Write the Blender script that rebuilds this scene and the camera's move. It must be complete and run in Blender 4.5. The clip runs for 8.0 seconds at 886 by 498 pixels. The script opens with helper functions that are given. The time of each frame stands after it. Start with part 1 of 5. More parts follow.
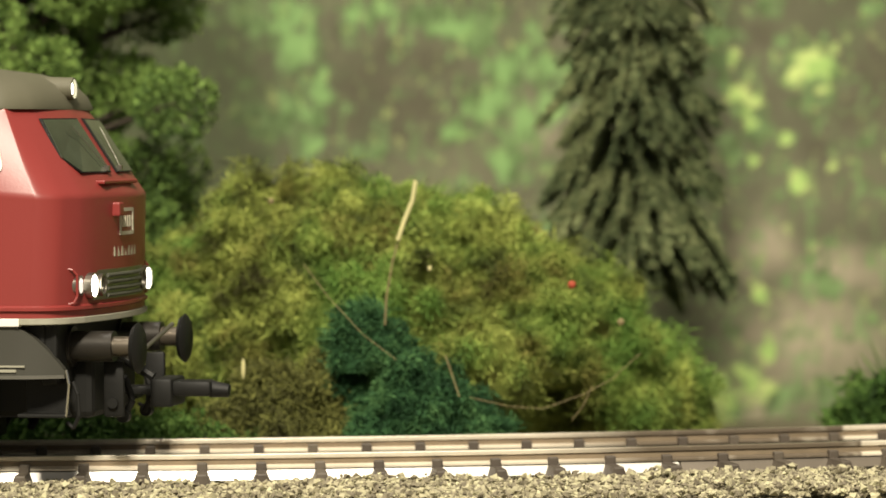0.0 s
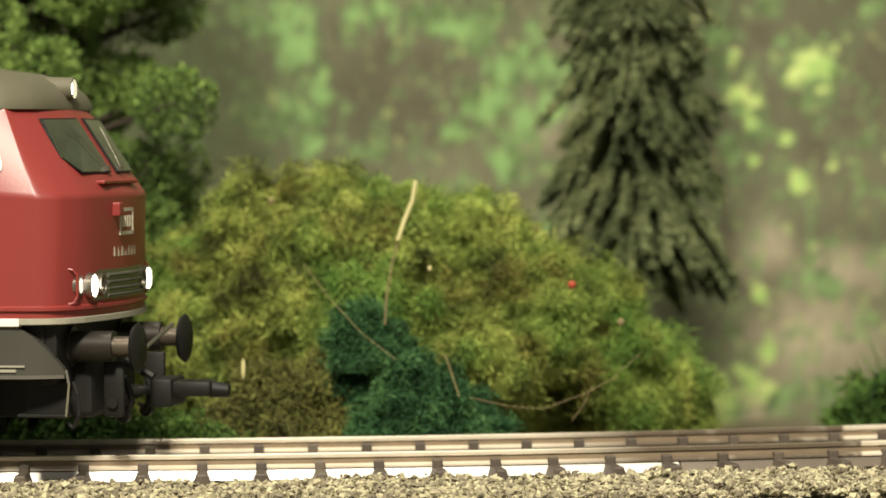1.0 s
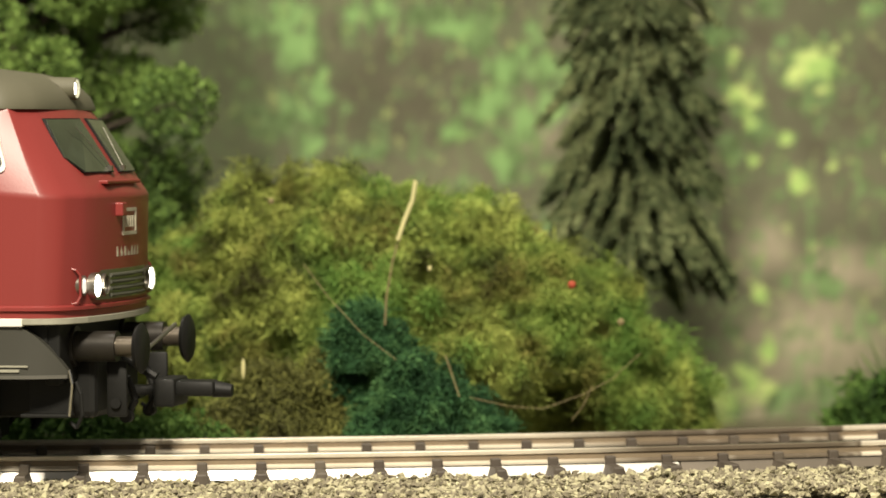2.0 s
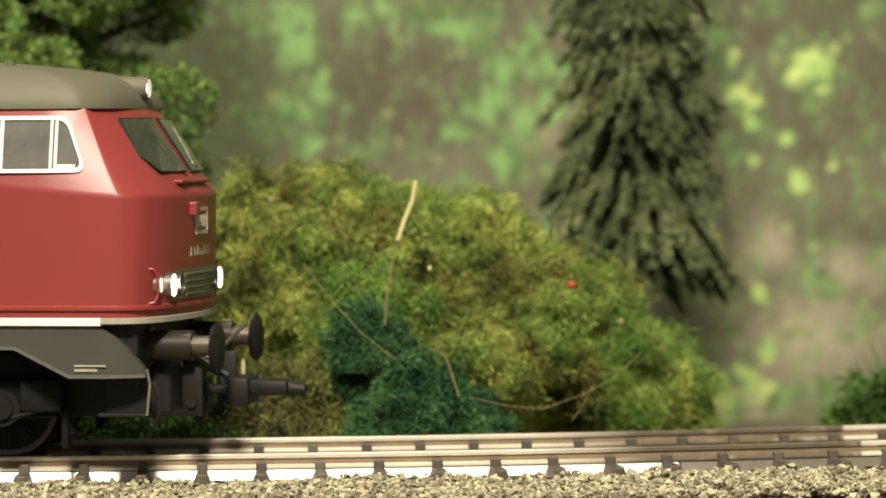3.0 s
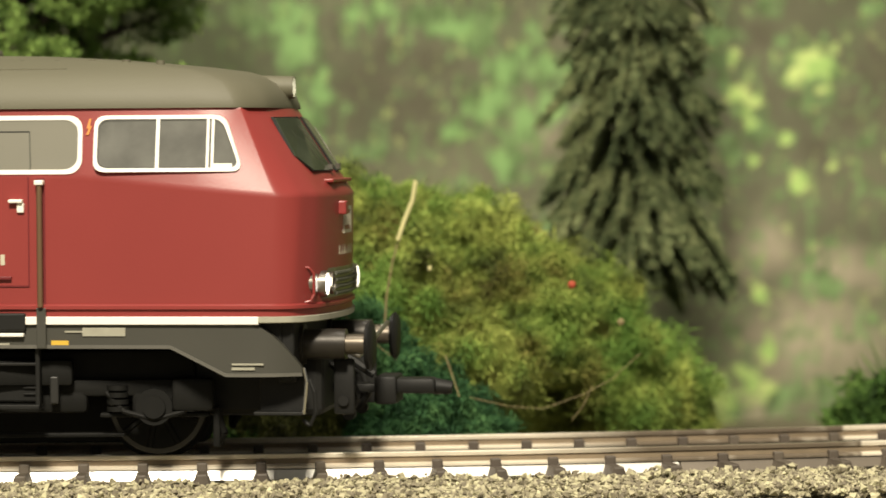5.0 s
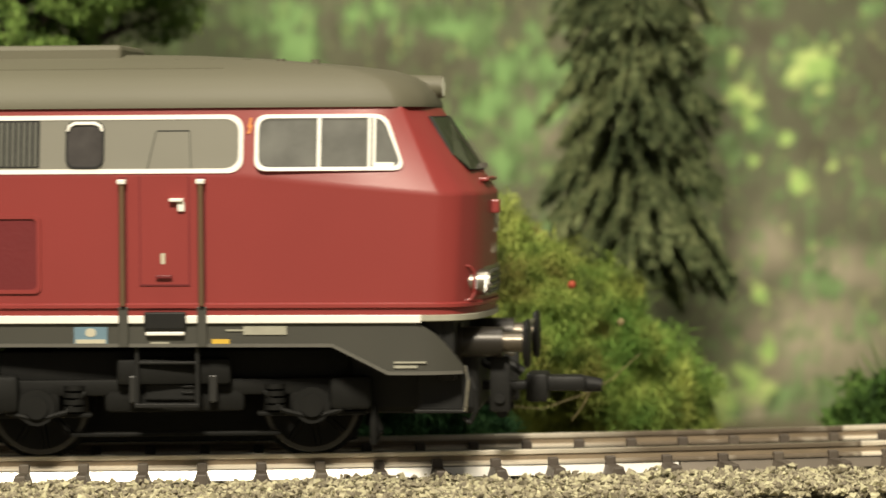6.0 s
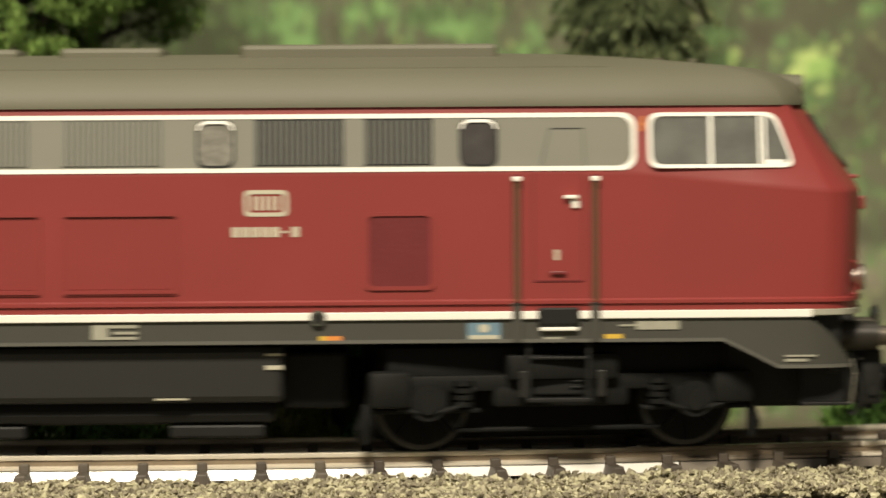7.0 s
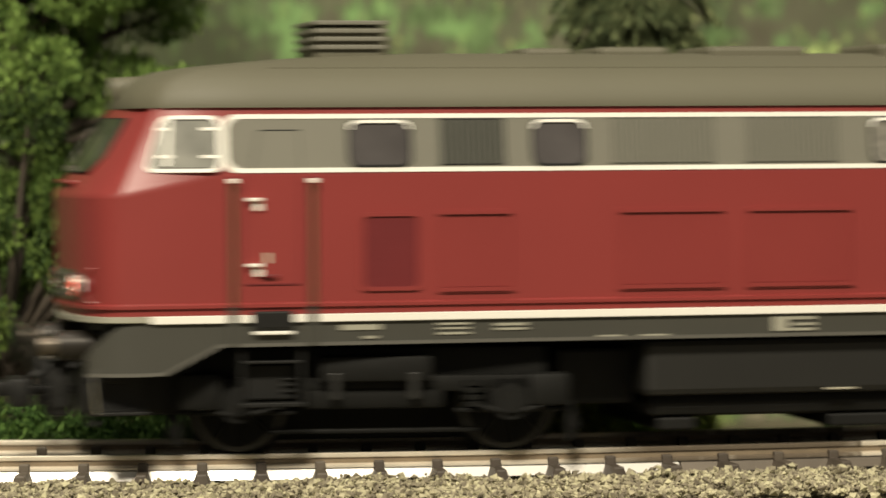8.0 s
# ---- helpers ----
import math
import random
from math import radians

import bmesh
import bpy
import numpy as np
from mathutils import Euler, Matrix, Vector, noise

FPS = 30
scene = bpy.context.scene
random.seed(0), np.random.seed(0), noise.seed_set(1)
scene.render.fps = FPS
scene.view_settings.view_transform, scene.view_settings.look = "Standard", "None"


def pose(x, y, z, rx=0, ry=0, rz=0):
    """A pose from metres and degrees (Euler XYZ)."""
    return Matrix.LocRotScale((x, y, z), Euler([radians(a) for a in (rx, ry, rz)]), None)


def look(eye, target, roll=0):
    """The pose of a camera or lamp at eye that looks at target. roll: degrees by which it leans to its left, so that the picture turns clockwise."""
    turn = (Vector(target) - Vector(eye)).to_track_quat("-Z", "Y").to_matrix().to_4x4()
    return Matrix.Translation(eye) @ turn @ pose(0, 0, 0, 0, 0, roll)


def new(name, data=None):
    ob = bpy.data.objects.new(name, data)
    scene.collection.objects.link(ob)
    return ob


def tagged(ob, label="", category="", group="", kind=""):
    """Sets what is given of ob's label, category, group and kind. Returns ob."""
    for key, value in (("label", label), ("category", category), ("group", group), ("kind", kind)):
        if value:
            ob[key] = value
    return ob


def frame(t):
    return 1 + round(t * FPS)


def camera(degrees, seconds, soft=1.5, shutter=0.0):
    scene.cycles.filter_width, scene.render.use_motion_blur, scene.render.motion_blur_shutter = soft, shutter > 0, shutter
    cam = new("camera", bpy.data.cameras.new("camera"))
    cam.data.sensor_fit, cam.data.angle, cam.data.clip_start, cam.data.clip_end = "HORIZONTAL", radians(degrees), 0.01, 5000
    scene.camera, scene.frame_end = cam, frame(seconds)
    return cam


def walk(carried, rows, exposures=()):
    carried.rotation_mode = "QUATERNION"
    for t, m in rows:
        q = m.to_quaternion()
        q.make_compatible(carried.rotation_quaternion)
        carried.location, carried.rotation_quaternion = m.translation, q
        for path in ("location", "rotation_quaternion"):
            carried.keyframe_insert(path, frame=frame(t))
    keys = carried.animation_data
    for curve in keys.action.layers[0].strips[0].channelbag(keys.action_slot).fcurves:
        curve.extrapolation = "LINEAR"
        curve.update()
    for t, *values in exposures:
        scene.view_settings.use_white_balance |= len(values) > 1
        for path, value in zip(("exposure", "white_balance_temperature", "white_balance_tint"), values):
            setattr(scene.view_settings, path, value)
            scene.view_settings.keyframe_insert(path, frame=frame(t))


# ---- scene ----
# The place is a small-scale model railway: lengths in the builders below are millimetres, MM turns them into metres.
SIZE = 1.04
MM = 0.001 * SIZE
R, XC = 0.402 * SIZE, -0.05024 * SIZE            # track curve: radius and the x of its centre
DEG = 15.02
cam = camera(DEG, 8.0, soft=1.6, shutter=0.48)
EYE = Vector((0.0, -0.39596, 0.03509)) * SIZE
AIM = EYE + Vector((0.0, math.cos(0.030663), -math.sin(0.030663)))
walk(cam, [(0.0, look(EYE, AIM, -0.379)), (8.0, look(EYE, AIM, -0.379))],
     exposures=[(0.0, 0.14), (4.7, 0.13), (5.8, 0.06), (6.5, -0.12), (7.0, -0.18), (7.5, -0.26), (8.0, -0.26)])
cam.data.dof.use_dof = True
cam.data.dof.focus_distance = 0.379 * SIZE
cam.data.dof.aperture_fstop = 34.0

# ---- light: a dim room, the layout's lamp and an added fill ----
world = bpy.data.worlds.new("room")
scene.world = world
world.use_nodes = True
world.node_tree.nodes["Background"].inputs[0].default_value = (1.0, 0.93, 0.80, 1)
world.node_tree.nodes["Background"].inputs[1].default_value = 0.20


def area_lamp(name, eye, target, w, h, watts, colour):
    data = bpy.data.lights.new(name, "AREA")
    data.shape, data.size, data.size_y, data.energy, data.color = "RECTANGLE", w, h, watts, colour
    ob = new(name, data)
    ob.matrix_world = look(eye, target)
    return ob


area_lamp("layout_lamp", (-0.06, -0.60, 0.55), (0.0, 0.0, 0.02), 0.12, 0.10, 10.0, (1.0, 0.90, 0.72))
# added fill from above, softens shadows and lifts the backdrop
area_lamp("overhead_fill", (-0.10, -0.10, 1.0), (0.0, 0.10, 0.0), 0.5, 0.3, 4.2, (1.0, 0.92, 0.76))


# ---- materials ----
def mat(name, col, rough=0.5, metal=0.0, var=0.12, size=400.0, bump=0.05, fine=3000.0, island=0.0, object_random=0.0, coat=0.0, spec=0.5):
    m = bpy.data.materials.new(name)
    m.use_nodes = True
    n, l = m.node_tree.nodes, m.node_tree.links
    b = n["Principled BSDF"]
    b.inputs["Roughness"].default_value, b.inputs["Metallic"].default_value = rough, metal
    b.inputs["Coat Weight"].default_value = coat
    b.inputs["Specular IOR Level"].default_value = spec
    tc = n.new("ShaderNodeTexCoord")
    big = n.new("ShaderNodeTexNoise")
    big.inputs["Scale"].default_value, big.inputs["Detail"].default_value = size, 4
    l.new(tc.outputs["Object"], big.inputs["Vector"])
    small = n.new("ShaderNodeTexNoise")
    small.inputs["Scale"].default_value, small.inputs["Detail"].default_value = fine, 3
    l.new(tc.outputs["Object"], small.inputs["Vector"])
    hsv = n.new("ShaderNodeHueSaturation")
    hsv.inputs["Color"].default_value = (*col, 1)
    val = n.new("ShaderNodeMath")
    val.operation = "MULTIPLY_ADD"
    val.inputs[1].default_value, val.inputs[2].default_value = 2 * var, 1 - var
    l.new(big.outputs["Fac"], val.inputs[0])
    last = val.outputs[0]
    if island or object_random:
        rnd = n.new("ShaderNodeNewGeometry") if island else n.new("ShaderNodeObjectInfo")
        out = rnd.outputs["Random Per Island"] if island else rnd.outputs["Random"]
        amount = island or object_random
        mul = n.new("ShaderNodeMath")
        mul.operation = "MULTIPLY_ADD"
        mul.inputs[1].default_value, mul.inputs[2].default_value = 2 * amount, 1 - amount
        l.new(out, mul.inputs[0])
        both = n.new("ShaderNodeMath")
        both.operation = "MULTIPLY"
        l.new(last, both.inputs[0])
        l.new(mul.outputs[0], both.inputs[1])
        last = both.outputs[0]
        hue = n.new("ShaderNodeMath")
        hue.operation = "MULTIPLY_ADD"
        hue.inputs[1].default_value, hue.inputs[2].default_value = 0.06 * amount, 0.5 - 0.03 * amount
        l.new(out, hue.inputs[0])
        l.new(hue.outputs[0], hsv.inputs["Hue"])
    l.new(last, hsv.inputs["Value"])
    l.new(hsv.outputs[0], b.inputs["Base Color"])
    if bump:
        bp = n.new("ShaderNodeBump")
        bp.inputs["Strength"].default_value, bp.inputs["Distance"].default_value = bump, 0.0002
        l.new(small.outputs["Fac"], bp.inputs["Height"])
        l.new(bp.outputs[0], b.inputs["Normal"])
    return m


def foliage_mat(name, cols, size=60.0, rough=0.8, tint=None, brown=None, leaf=0.45, gain=1.0):
    """Three colours mixed by patches of two sizes and leaf by leaf."""
    m = bpy.data.materials.new(name)
    m.use_nodes = True
    n, l = m.node_tree.nodes, m.node_tree.links
    b = n["Principled BSDF"]
    b.inputs["Roughness"].default_value = rough
    b.inputs["Specular IOR Level"].default_value = 0.25
    tc, geo = n.new("ShaderNodeTexCoord"), n.new("ShaderNodeNewGeometry")
    noi = n.new("ShaderNodeTexNoise")
    noi.inputs["Scale"].default_value, noi.inputs["Detail"].default_value = size, 5
    l.new(tc.outputs["Object"], noi.inputs["Vector"])
    add = n.new("ShaderNodeMath")
    add.operation = "MULTIPLY_ADD"
    add.inputs[1].default_value = leaf
    l.new(geo.outputs["Random Per Island"], add.inputs[0])
    amp = n.new("ShaderNodeMath")
    amp.operation = "MULTIPLY_ADD"
    amp.inputs[1].default_value, amp.inputs[2].default_value = gain, 0.5 - 0.5 * gain + 0.5 * (0.45 - leaf)
    l.new(noi.outputs["Fac"], amp.inputs[0])
    l.new(amp.outputs[0], add.inputs[2])
    ramp = n.new("ShaderNodeValToRGB")
    e = ramp.color_ramp.elements
    e[0].position, e[1].position = 0.42, 1.0
    e[0].color, e[1].color = (*cols[0], 1), (*cols[2], 1)
    mid = e.new(0.70)
    mid.color = (*cols[1], 1)
    l.new(add.outputs[0], ramp.inputs[0])
    l.new(ramp.outputs[0], b.inputs["Base Color"])
    if tint:
        patch, rng, mix = n.new("ShaderNodeTexNoise"), n.new("ShaderNodeMapRange"), n.new("ShaderNodeMix")
        patch.inputs["Scale"].default_value = 48
        l.new(tc.outputs["Object"], patch.inputs["Vector"])
        rng.inputs["From Min"].default_value, rng.inputs["From Max"].default_value, rng.inputs["To Max"].default_value = 0.48, 0.66, 0.7
        l.new(patch.outputs["Fac"], rng.inputs["Value"])
        mix.data_type = "RGBA"
        l.new(rng.outputs[0], mix.inputs["Factor"])
        l.new(ramp.outputs[0], mix.inputs[6])
        mix.inputs[7].default_value = (*tint, 1)
        l.new(mix.outputs[2], b.inputs["Base Color"])
        if brown:
            spot, lim, mix2 = n.new("ShaderNodeTexNoise"), n.new("ShaderNodeMapRange"), n.new("ShaderNodeMix")
            spot.inputs["Scale"].default_value, spot.inputs["Detail"].default_value = 115, 3
            l.new(tc.outputs["Object"], spot.inputs["Vector"])
            lim.inputs["From Min"].default_value, lim.inputs["From Max"].default_value, lim.inputs["To Max"].default_value = 0.53, 0.68, 0.75
            l.new(spot.outputs["Fac"], lim.inputs["Value"])
            mix2.data_type = "RGBA"
            l.new(lim.outputs[0], mix2.inputs["Factor"])
            l.new(mix.outputs[2], mix2.inputs[6])
            mix2.inputs[7].default_value = (*brown, 1)
            l.new(mix2.outputs[2], b.inputs["Base Color"])
    return m


def glow(name, col, strength):
    m = bpy.data.materials.new(name)
    m.use_nodes = True
    b = m.node_tree.nodes["Principled BSDF"]
    b.inputs["Base Color"].default_value = (0.9, 0.9, 0.85, 1)
    b.inputs["Emission Color"].default_value, b.inputs["Emission Strength"].default_value = (*col, 1), strength
    b.inputs["Roughness"].default_value = 0.1
    return m


RED = mat("red_paint", (0.243, 0.036, 0.032), 0.38, var=0.08, size=75, bump=0.05)
DARKRED = mat("dark_red_paint", (0.135, 0.011, 0.013), 0.5, var=0.10, size=300, bump=0.12, fine=2200)
BEIGE = mat("beige_grey_paint", (0.172, 0.166, 0.130), 0.5, var=0.06, size=80, bump=0.04)
ROOF = mat("roof_grey_paint", (0.116, 0.110, 0.072), 0.6, var=0.10, size=50, bump=0.08)
LOUVRE = mat("louvre_grey_paint", (0.080, 0.081, 0.062), 0.55, var=0.08, bump=0.04)
FRAME = mat("underframe_grey", (0.052, 0.051, 0.041), 0.5, var=0.12, size=90, bump=0.05)
FRAMEEDGE = mat("underframe_edge", (0.11, 0.106, 0.09), 0.5, var=0.1)
BLACK = mat("black_plastic", (0.0115, 0.0115, 0.0105), 0.55, var=0.25, bump=0.08, spec=0.26)
BOGIE = mat("bogie_black", (0.0105, 0.0105, 0.0095), 0.62, var=0.3, bump=0.08, spec=0.14)
TYRE = mat("tyre_metal", (0.06, 0.057, 0.05), 0.35, metal=0.6, var=0.2)
TANK = mat("tank_dark_grey", (0.014, 0.0138, 0.012), 0.5, var=0.15, size=120, bump=0.05)
WHITE = mat("white_paint", (0.86, 0.84, 0.76), 0.45, var=0.04, bump=0.02)
DULL = mat("dull_print", (0.34, 0.33, 0.26), 0.6, var=0.15, size=900, bump=0.0)
MOTTLED = mat("mottled_pane", (0.20, 0.19, 0.16), 0.2, var=0.7, size=1100, bump=0.1, coat=0.3)
CREAM = mat("cream_print", (0.50, 0.47, 0.36), 0.6, var=0.1, bump=0.0)
GUNMETAL = mat("gunmetal", (0.035, 0.031, 0.026), 0.38, metal=0.4, var=0.2, bump=0.05)
PLUNGER = mat("oily_metal", (0.13, 0.11, 0.085), 0.35, metal=0.6, var=0.2, bump=0.05)
STEEL = mat("dull_steel", (0.30, 0.28, 0.24), 0.3, metal=0.9, var=0.1, bump=0.05)
SILVER = mat("bright_metal", (0.75, 0.74, 0.70), 0.22, metal=1.0, var=0.06, bump=0.03)
BRONZE = mat("bronze_rail", (0.16, 0.10, 0.055), 0.4, metal=0.3, var=0.12)
# panes: strong tone variation stands in for reflections in the glass
PANE = mat("smoked_pane", (0.058, 0.053, 0.050), 0.12, var=0.55, bump=0.0, coat=0.5)
DUSKPANE = mat("dusky_pane", (0.075, 0.068, 0.066), 0.25, var=0.45, size=180, bump=0.0, coat=0.3)
GREYPANE = mat("dusty_grey_pane", (0.125, 0.125, 0.112), 0.16, var=0.55, size=230, bump=0.02, coat=0.4)
PALEPANE = mat("painted_glare_pane", (0.22, 0.22, 0.19), 0.2, var=0.75, size=260, bump=0.02, coat=0.4)
SCREEN = mat("windscreen_glass", (0.045, 0.054, 0.036), 0.12, var=0.6, size=260, bump=0.0, coat=0.1)
BLUE = mat("blue_print", (0.14, 0.23, 0.29), 0.5, var=0.1, bump=0.0)
YELLOW = mat("yellow_print", (0.65, 0.42, 0.05), 0.5, var=0.1, bump=0.0)
ORANGE = mat("orange_print", (0.70, 0.25, 0.05), 0.5, var=0.1, bump=0.0)


def dull_stretch(m, x0, x1, x2, x3, dull):
    """Mixes in the dull colour from x1 to x2 of a rail, fading out to x0 and x3."""
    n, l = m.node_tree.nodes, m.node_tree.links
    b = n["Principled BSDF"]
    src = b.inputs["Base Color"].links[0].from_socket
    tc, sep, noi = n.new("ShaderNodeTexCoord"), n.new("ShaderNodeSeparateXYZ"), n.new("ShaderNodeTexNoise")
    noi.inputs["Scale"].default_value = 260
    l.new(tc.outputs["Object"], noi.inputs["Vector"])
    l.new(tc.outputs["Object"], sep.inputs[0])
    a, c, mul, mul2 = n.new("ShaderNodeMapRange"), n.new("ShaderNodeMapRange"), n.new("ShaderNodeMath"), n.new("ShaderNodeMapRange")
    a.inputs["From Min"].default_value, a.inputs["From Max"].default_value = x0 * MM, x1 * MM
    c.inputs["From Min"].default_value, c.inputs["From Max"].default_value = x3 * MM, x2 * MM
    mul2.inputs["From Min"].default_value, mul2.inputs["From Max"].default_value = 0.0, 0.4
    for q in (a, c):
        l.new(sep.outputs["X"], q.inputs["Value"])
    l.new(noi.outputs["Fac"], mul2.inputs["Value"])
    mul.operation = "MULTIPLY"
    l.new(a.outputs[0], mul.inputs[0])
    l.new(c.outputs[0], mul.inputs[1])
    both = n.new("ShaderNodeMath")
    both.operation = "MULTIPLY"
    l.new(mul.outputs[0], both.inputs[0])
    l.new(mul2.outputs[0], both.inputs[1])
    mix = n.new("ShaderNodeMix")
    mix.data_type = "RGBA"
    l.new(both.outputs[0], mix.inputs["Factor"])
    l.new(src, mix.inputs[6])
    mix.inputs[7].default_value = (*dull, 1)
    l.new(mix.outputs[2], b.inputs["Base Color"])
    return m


RAIL = dull_stretch(mat("rail_metal", (0.86, 0.78, 0.64), 0.28, metal=0.3, var=0.25, size=150, bump=0.1), 11, 24, 49.4, 49.8, (0.19, 0.155, 0.115))
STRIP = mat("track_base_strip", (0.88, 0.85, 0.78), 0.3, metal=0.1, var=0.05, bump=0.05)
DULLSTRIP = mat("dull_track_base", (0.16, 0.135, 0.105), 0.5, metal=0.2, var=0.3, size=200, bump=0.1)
# dark brown that paints the shade under the rail head
WEBSHADE = mat("shaded_web", (0.22, 0.17, 0.11), 0.7, var=0.3, size=300, bump=0.2)
SLEEPER = mat("sleeper_plastic", (0.095, 0.077, 0.058), 0.6, var=0.3, size=500, bump=0.2, object_random=0.25)
STONE = mat("ballast_stone", (0.36, 0.325, 0.215), 0.85, var=0.35, size=700, bump=0.5, island=0.58)
EARTH = mat("earth", (0.13, 0.115, 0.07), 0.95, var=0.5, size=90, bump=0.6)
BARK = mat("bark", (0.05, 0.038, 0.026), 0.9, var=0.4, bump=0.6)
STRAW = mat("straw", (0.52, 0.49, 0.23), 0.6, var=0.2, bump=0.1)
TWIG = mat("twig", (0.19, 0.155, 0.065), 0.7, var=0.2, bump=0.1)
BERRY = mat("red_flock", (0.36, 0.06, 0.025), 0.7, var=0.2, bump=0.1)
HEADLIGHT = glow("lit_headlight", (1.0, 0.96, 0.86), 14.0)
TAILGLOW = glow("lit_tail_lamp", (1.0, 0.08, 0.04), 7.0)
PALELAMP = glow("faint_marker_lamp", (1.0, 0.93, 0.8), 0.7)
MOSS = foliage_mat("olive_moss", ((0.046, 0.046, 0.013), (0.190, 0.235, 0.045), (0.47, 0.53, 0.13)), 230.0, tint=(0.13, 0.28, 0.05), brown=(0.115, 0.080, 0.020), leaf=0.28, gain=2.0)
BROWNMOSS = foliage_mat("brown_moss", ((0.030, 0.030, 0.010), (0.095, 0.100, 0.026), (0.22, 0.23, 0.06)), 90.0, tint=(0.08, 0.16, 0.03))
DARKMOSS = foliage_mat("blue_green_moss", ((0.012, 0.040, 0.015), (0.029, 0.090, 0.031), (0.095, 0.21, 0.072)), 200.0, leaf=0.35, gain=1.4)
GREENMOSS = foliage_mat("green_flock", ((0.018, 0.040, 0.010), (0.055, 0.12, 0.022), (0.11, 0.19, 0.04)), 120.0)
LEAF = foliage_mat("tree_foliage", ((0.030, 0.058, 0.016), (0.135, 0.225, 0.050), (0.27, 0.40, 0.10)), 45.0)
# darkened leaf colours: the shade below the tree is painted in
SHADELEAF = foliage_mat("shaded_foliage", ((0.012, 0.023, 0.008), (0.050, 0.090, 0.020), (0.17, 0.25, 0.05)), 60.0)
NEEDLE = foliage_mat("fir_needles", ((0.020, 0.030, 0.014), (0.090, 0.120, 0.050), (0.27, 0.30, 0.14)), 75.0)


# ---- builders ----
def part(name, bm, material, parent=None, label="", smooth=False):
    """Links a bmesh, given in millimetres, as one mesh object under its parent."""
    bmesh.ops.recalc_face_normals(bm, faces=bm.faces)
    bmesh.ops.scale(bm, vec=(MM, MM, MM), verts=bm.verts)
    me = bpy.data.meshes.new(name)
    bm.to_mesh(me)
    bm.free()
    me.materials.append(material)
    if smooth:
        me.shade_smooth()
        me.set_sharp_from_angle(angle=radians(38))
    ob = new(name, me)
    ob.parent = parent
    return tagged(ob, label)


def raw_mesh(name, verts, faces, material, smooth=False):
    me = bpy.data.meshes.new(name)
    me.from_pydata([tuple(v) for v in verts], [], faces)
    me.materials.append(material)
    if smooth:
        me.shade_smooth()
    return me


def box(bm, x0, x1, y0, y1, z0, z1, bevel=0.0):
    r = bmesh.ops.create_cube(bm, size=1.0)
    bmesh.ops.scale(bm, vec=(x1 - x0, y1 - y0, z1 - z0), verts=r["verts"])
    bmesh.ops.translate(bm, vec=((x0 + x1) / 2, (y0 + y1) / 2, (z0 + z1) / 2), verts=r["verts"])
    if bevel:
        edges = list({e for v in r["verts"] for e in v.link_edges})
        bmesh.ops.bevel(bm, geom=edges, offset=bevel, segments=2, affect="EDGES", profile=0.5)


def tube(bm, a, b, r0, r1=None, seg=16):
    """A capped cylinder or cone from a to b."""
    a, b = Vector(a), Vector(b)
    r1 = r0 if r1 is None else r1
    m = Matrix.Translation((a + b) / 2) @ (b - a).to_track_quat("Z", "Y").to_matrix().to_4x4()
    bmesh.ops.create_cone(bm, cap_ends=True, segments=seg, radius1=r0, radius2=r1, depth=(b - a).length, matrix=m)


def lamp_shell(bm, a, b, ra, ro, ri, deep, seg=24):
    """A lamp housing from a to b, open at b, where its rim goes from ro to ri and sinks in by deep."""
    a, b = Vector(a), Vector(b)
    d = (b - a).normalized()
    q = d.to_track_quat("Z", "Y").to_matrix()
    loops = []
    for p, r in ((a, ra), (b, ro), (b, ri), (b - d * deep, ri)):
        loops.append([bm.verts.new(p + q @ Vector((r * math.cos(2 * math.pi * k / seg), r * math.sin(2 * math.pi * k / seg), 0))) for k in range(seg)])
    for u, v in zip(loops, loops[1:]):
        for k in range(seg):
            bm.faces.new((u[k], u[(k + 1) % seg], v[(k + 1) % seg], v[k]))
    bm.faces.new(loops[0])
    bm.faces.new(loops[-1])


def wire(bm, points, r, seg=8):
    for a, b in zip(points, points[1:]):
        tube(bm, a, b, r, seg=seg)


def empty(name, label, category, group=""):
    return tagged(new(name), label, category, group)


def rounded(x0, x1, z0, z1, r, seg=5):
    """Outline of a rounded rectangle in the plane of a side, as (x, z)."""
    pts = []
    for cx, cz, a0 in ((x1 - r, z1 - r, 0), (x0 + r, z1 - r, 90), (x0 + r, z0 + r, 180), (x1 - r, z0 + r, 270)):
        for i in range(seg + 1):
            a = radians(a0 + 90 * i / seg)
            pts.append((cx + r * math.cos(a), cz + r * math.sin(a)))
    return pts


# ---- the locomotive's body form ----
MID, W_SIDE, W_TOP, Z_BELT, Z_TOP, SHORT = 1.5, 17.6, 16.5, 32.0, 39.7, 5.3


def along(l, e):
    """x of a point l from the middle towards end e; the rear end is the shorter one."""
    return MID + l if e > 0 else MID - l + SHORT * min(1.0, max(0.0, (l - 20) / 18)) + 1.0 * min(1.0, max(0.0, (l - 73) / 7))


def belt_z(l, e):
    return max(29.7, 32.0 - max(0.0, l - 60) * 0.107) if e > 0 else max(29.7, 32.0 - max(0.0, l - 71) * 0.22)


def top_w(l, e):
    return W_TOP - max(0.0, l - 61.5) * 0.10 if e > 0 else W_TOP - max(0.0, l - 71) * 0.2


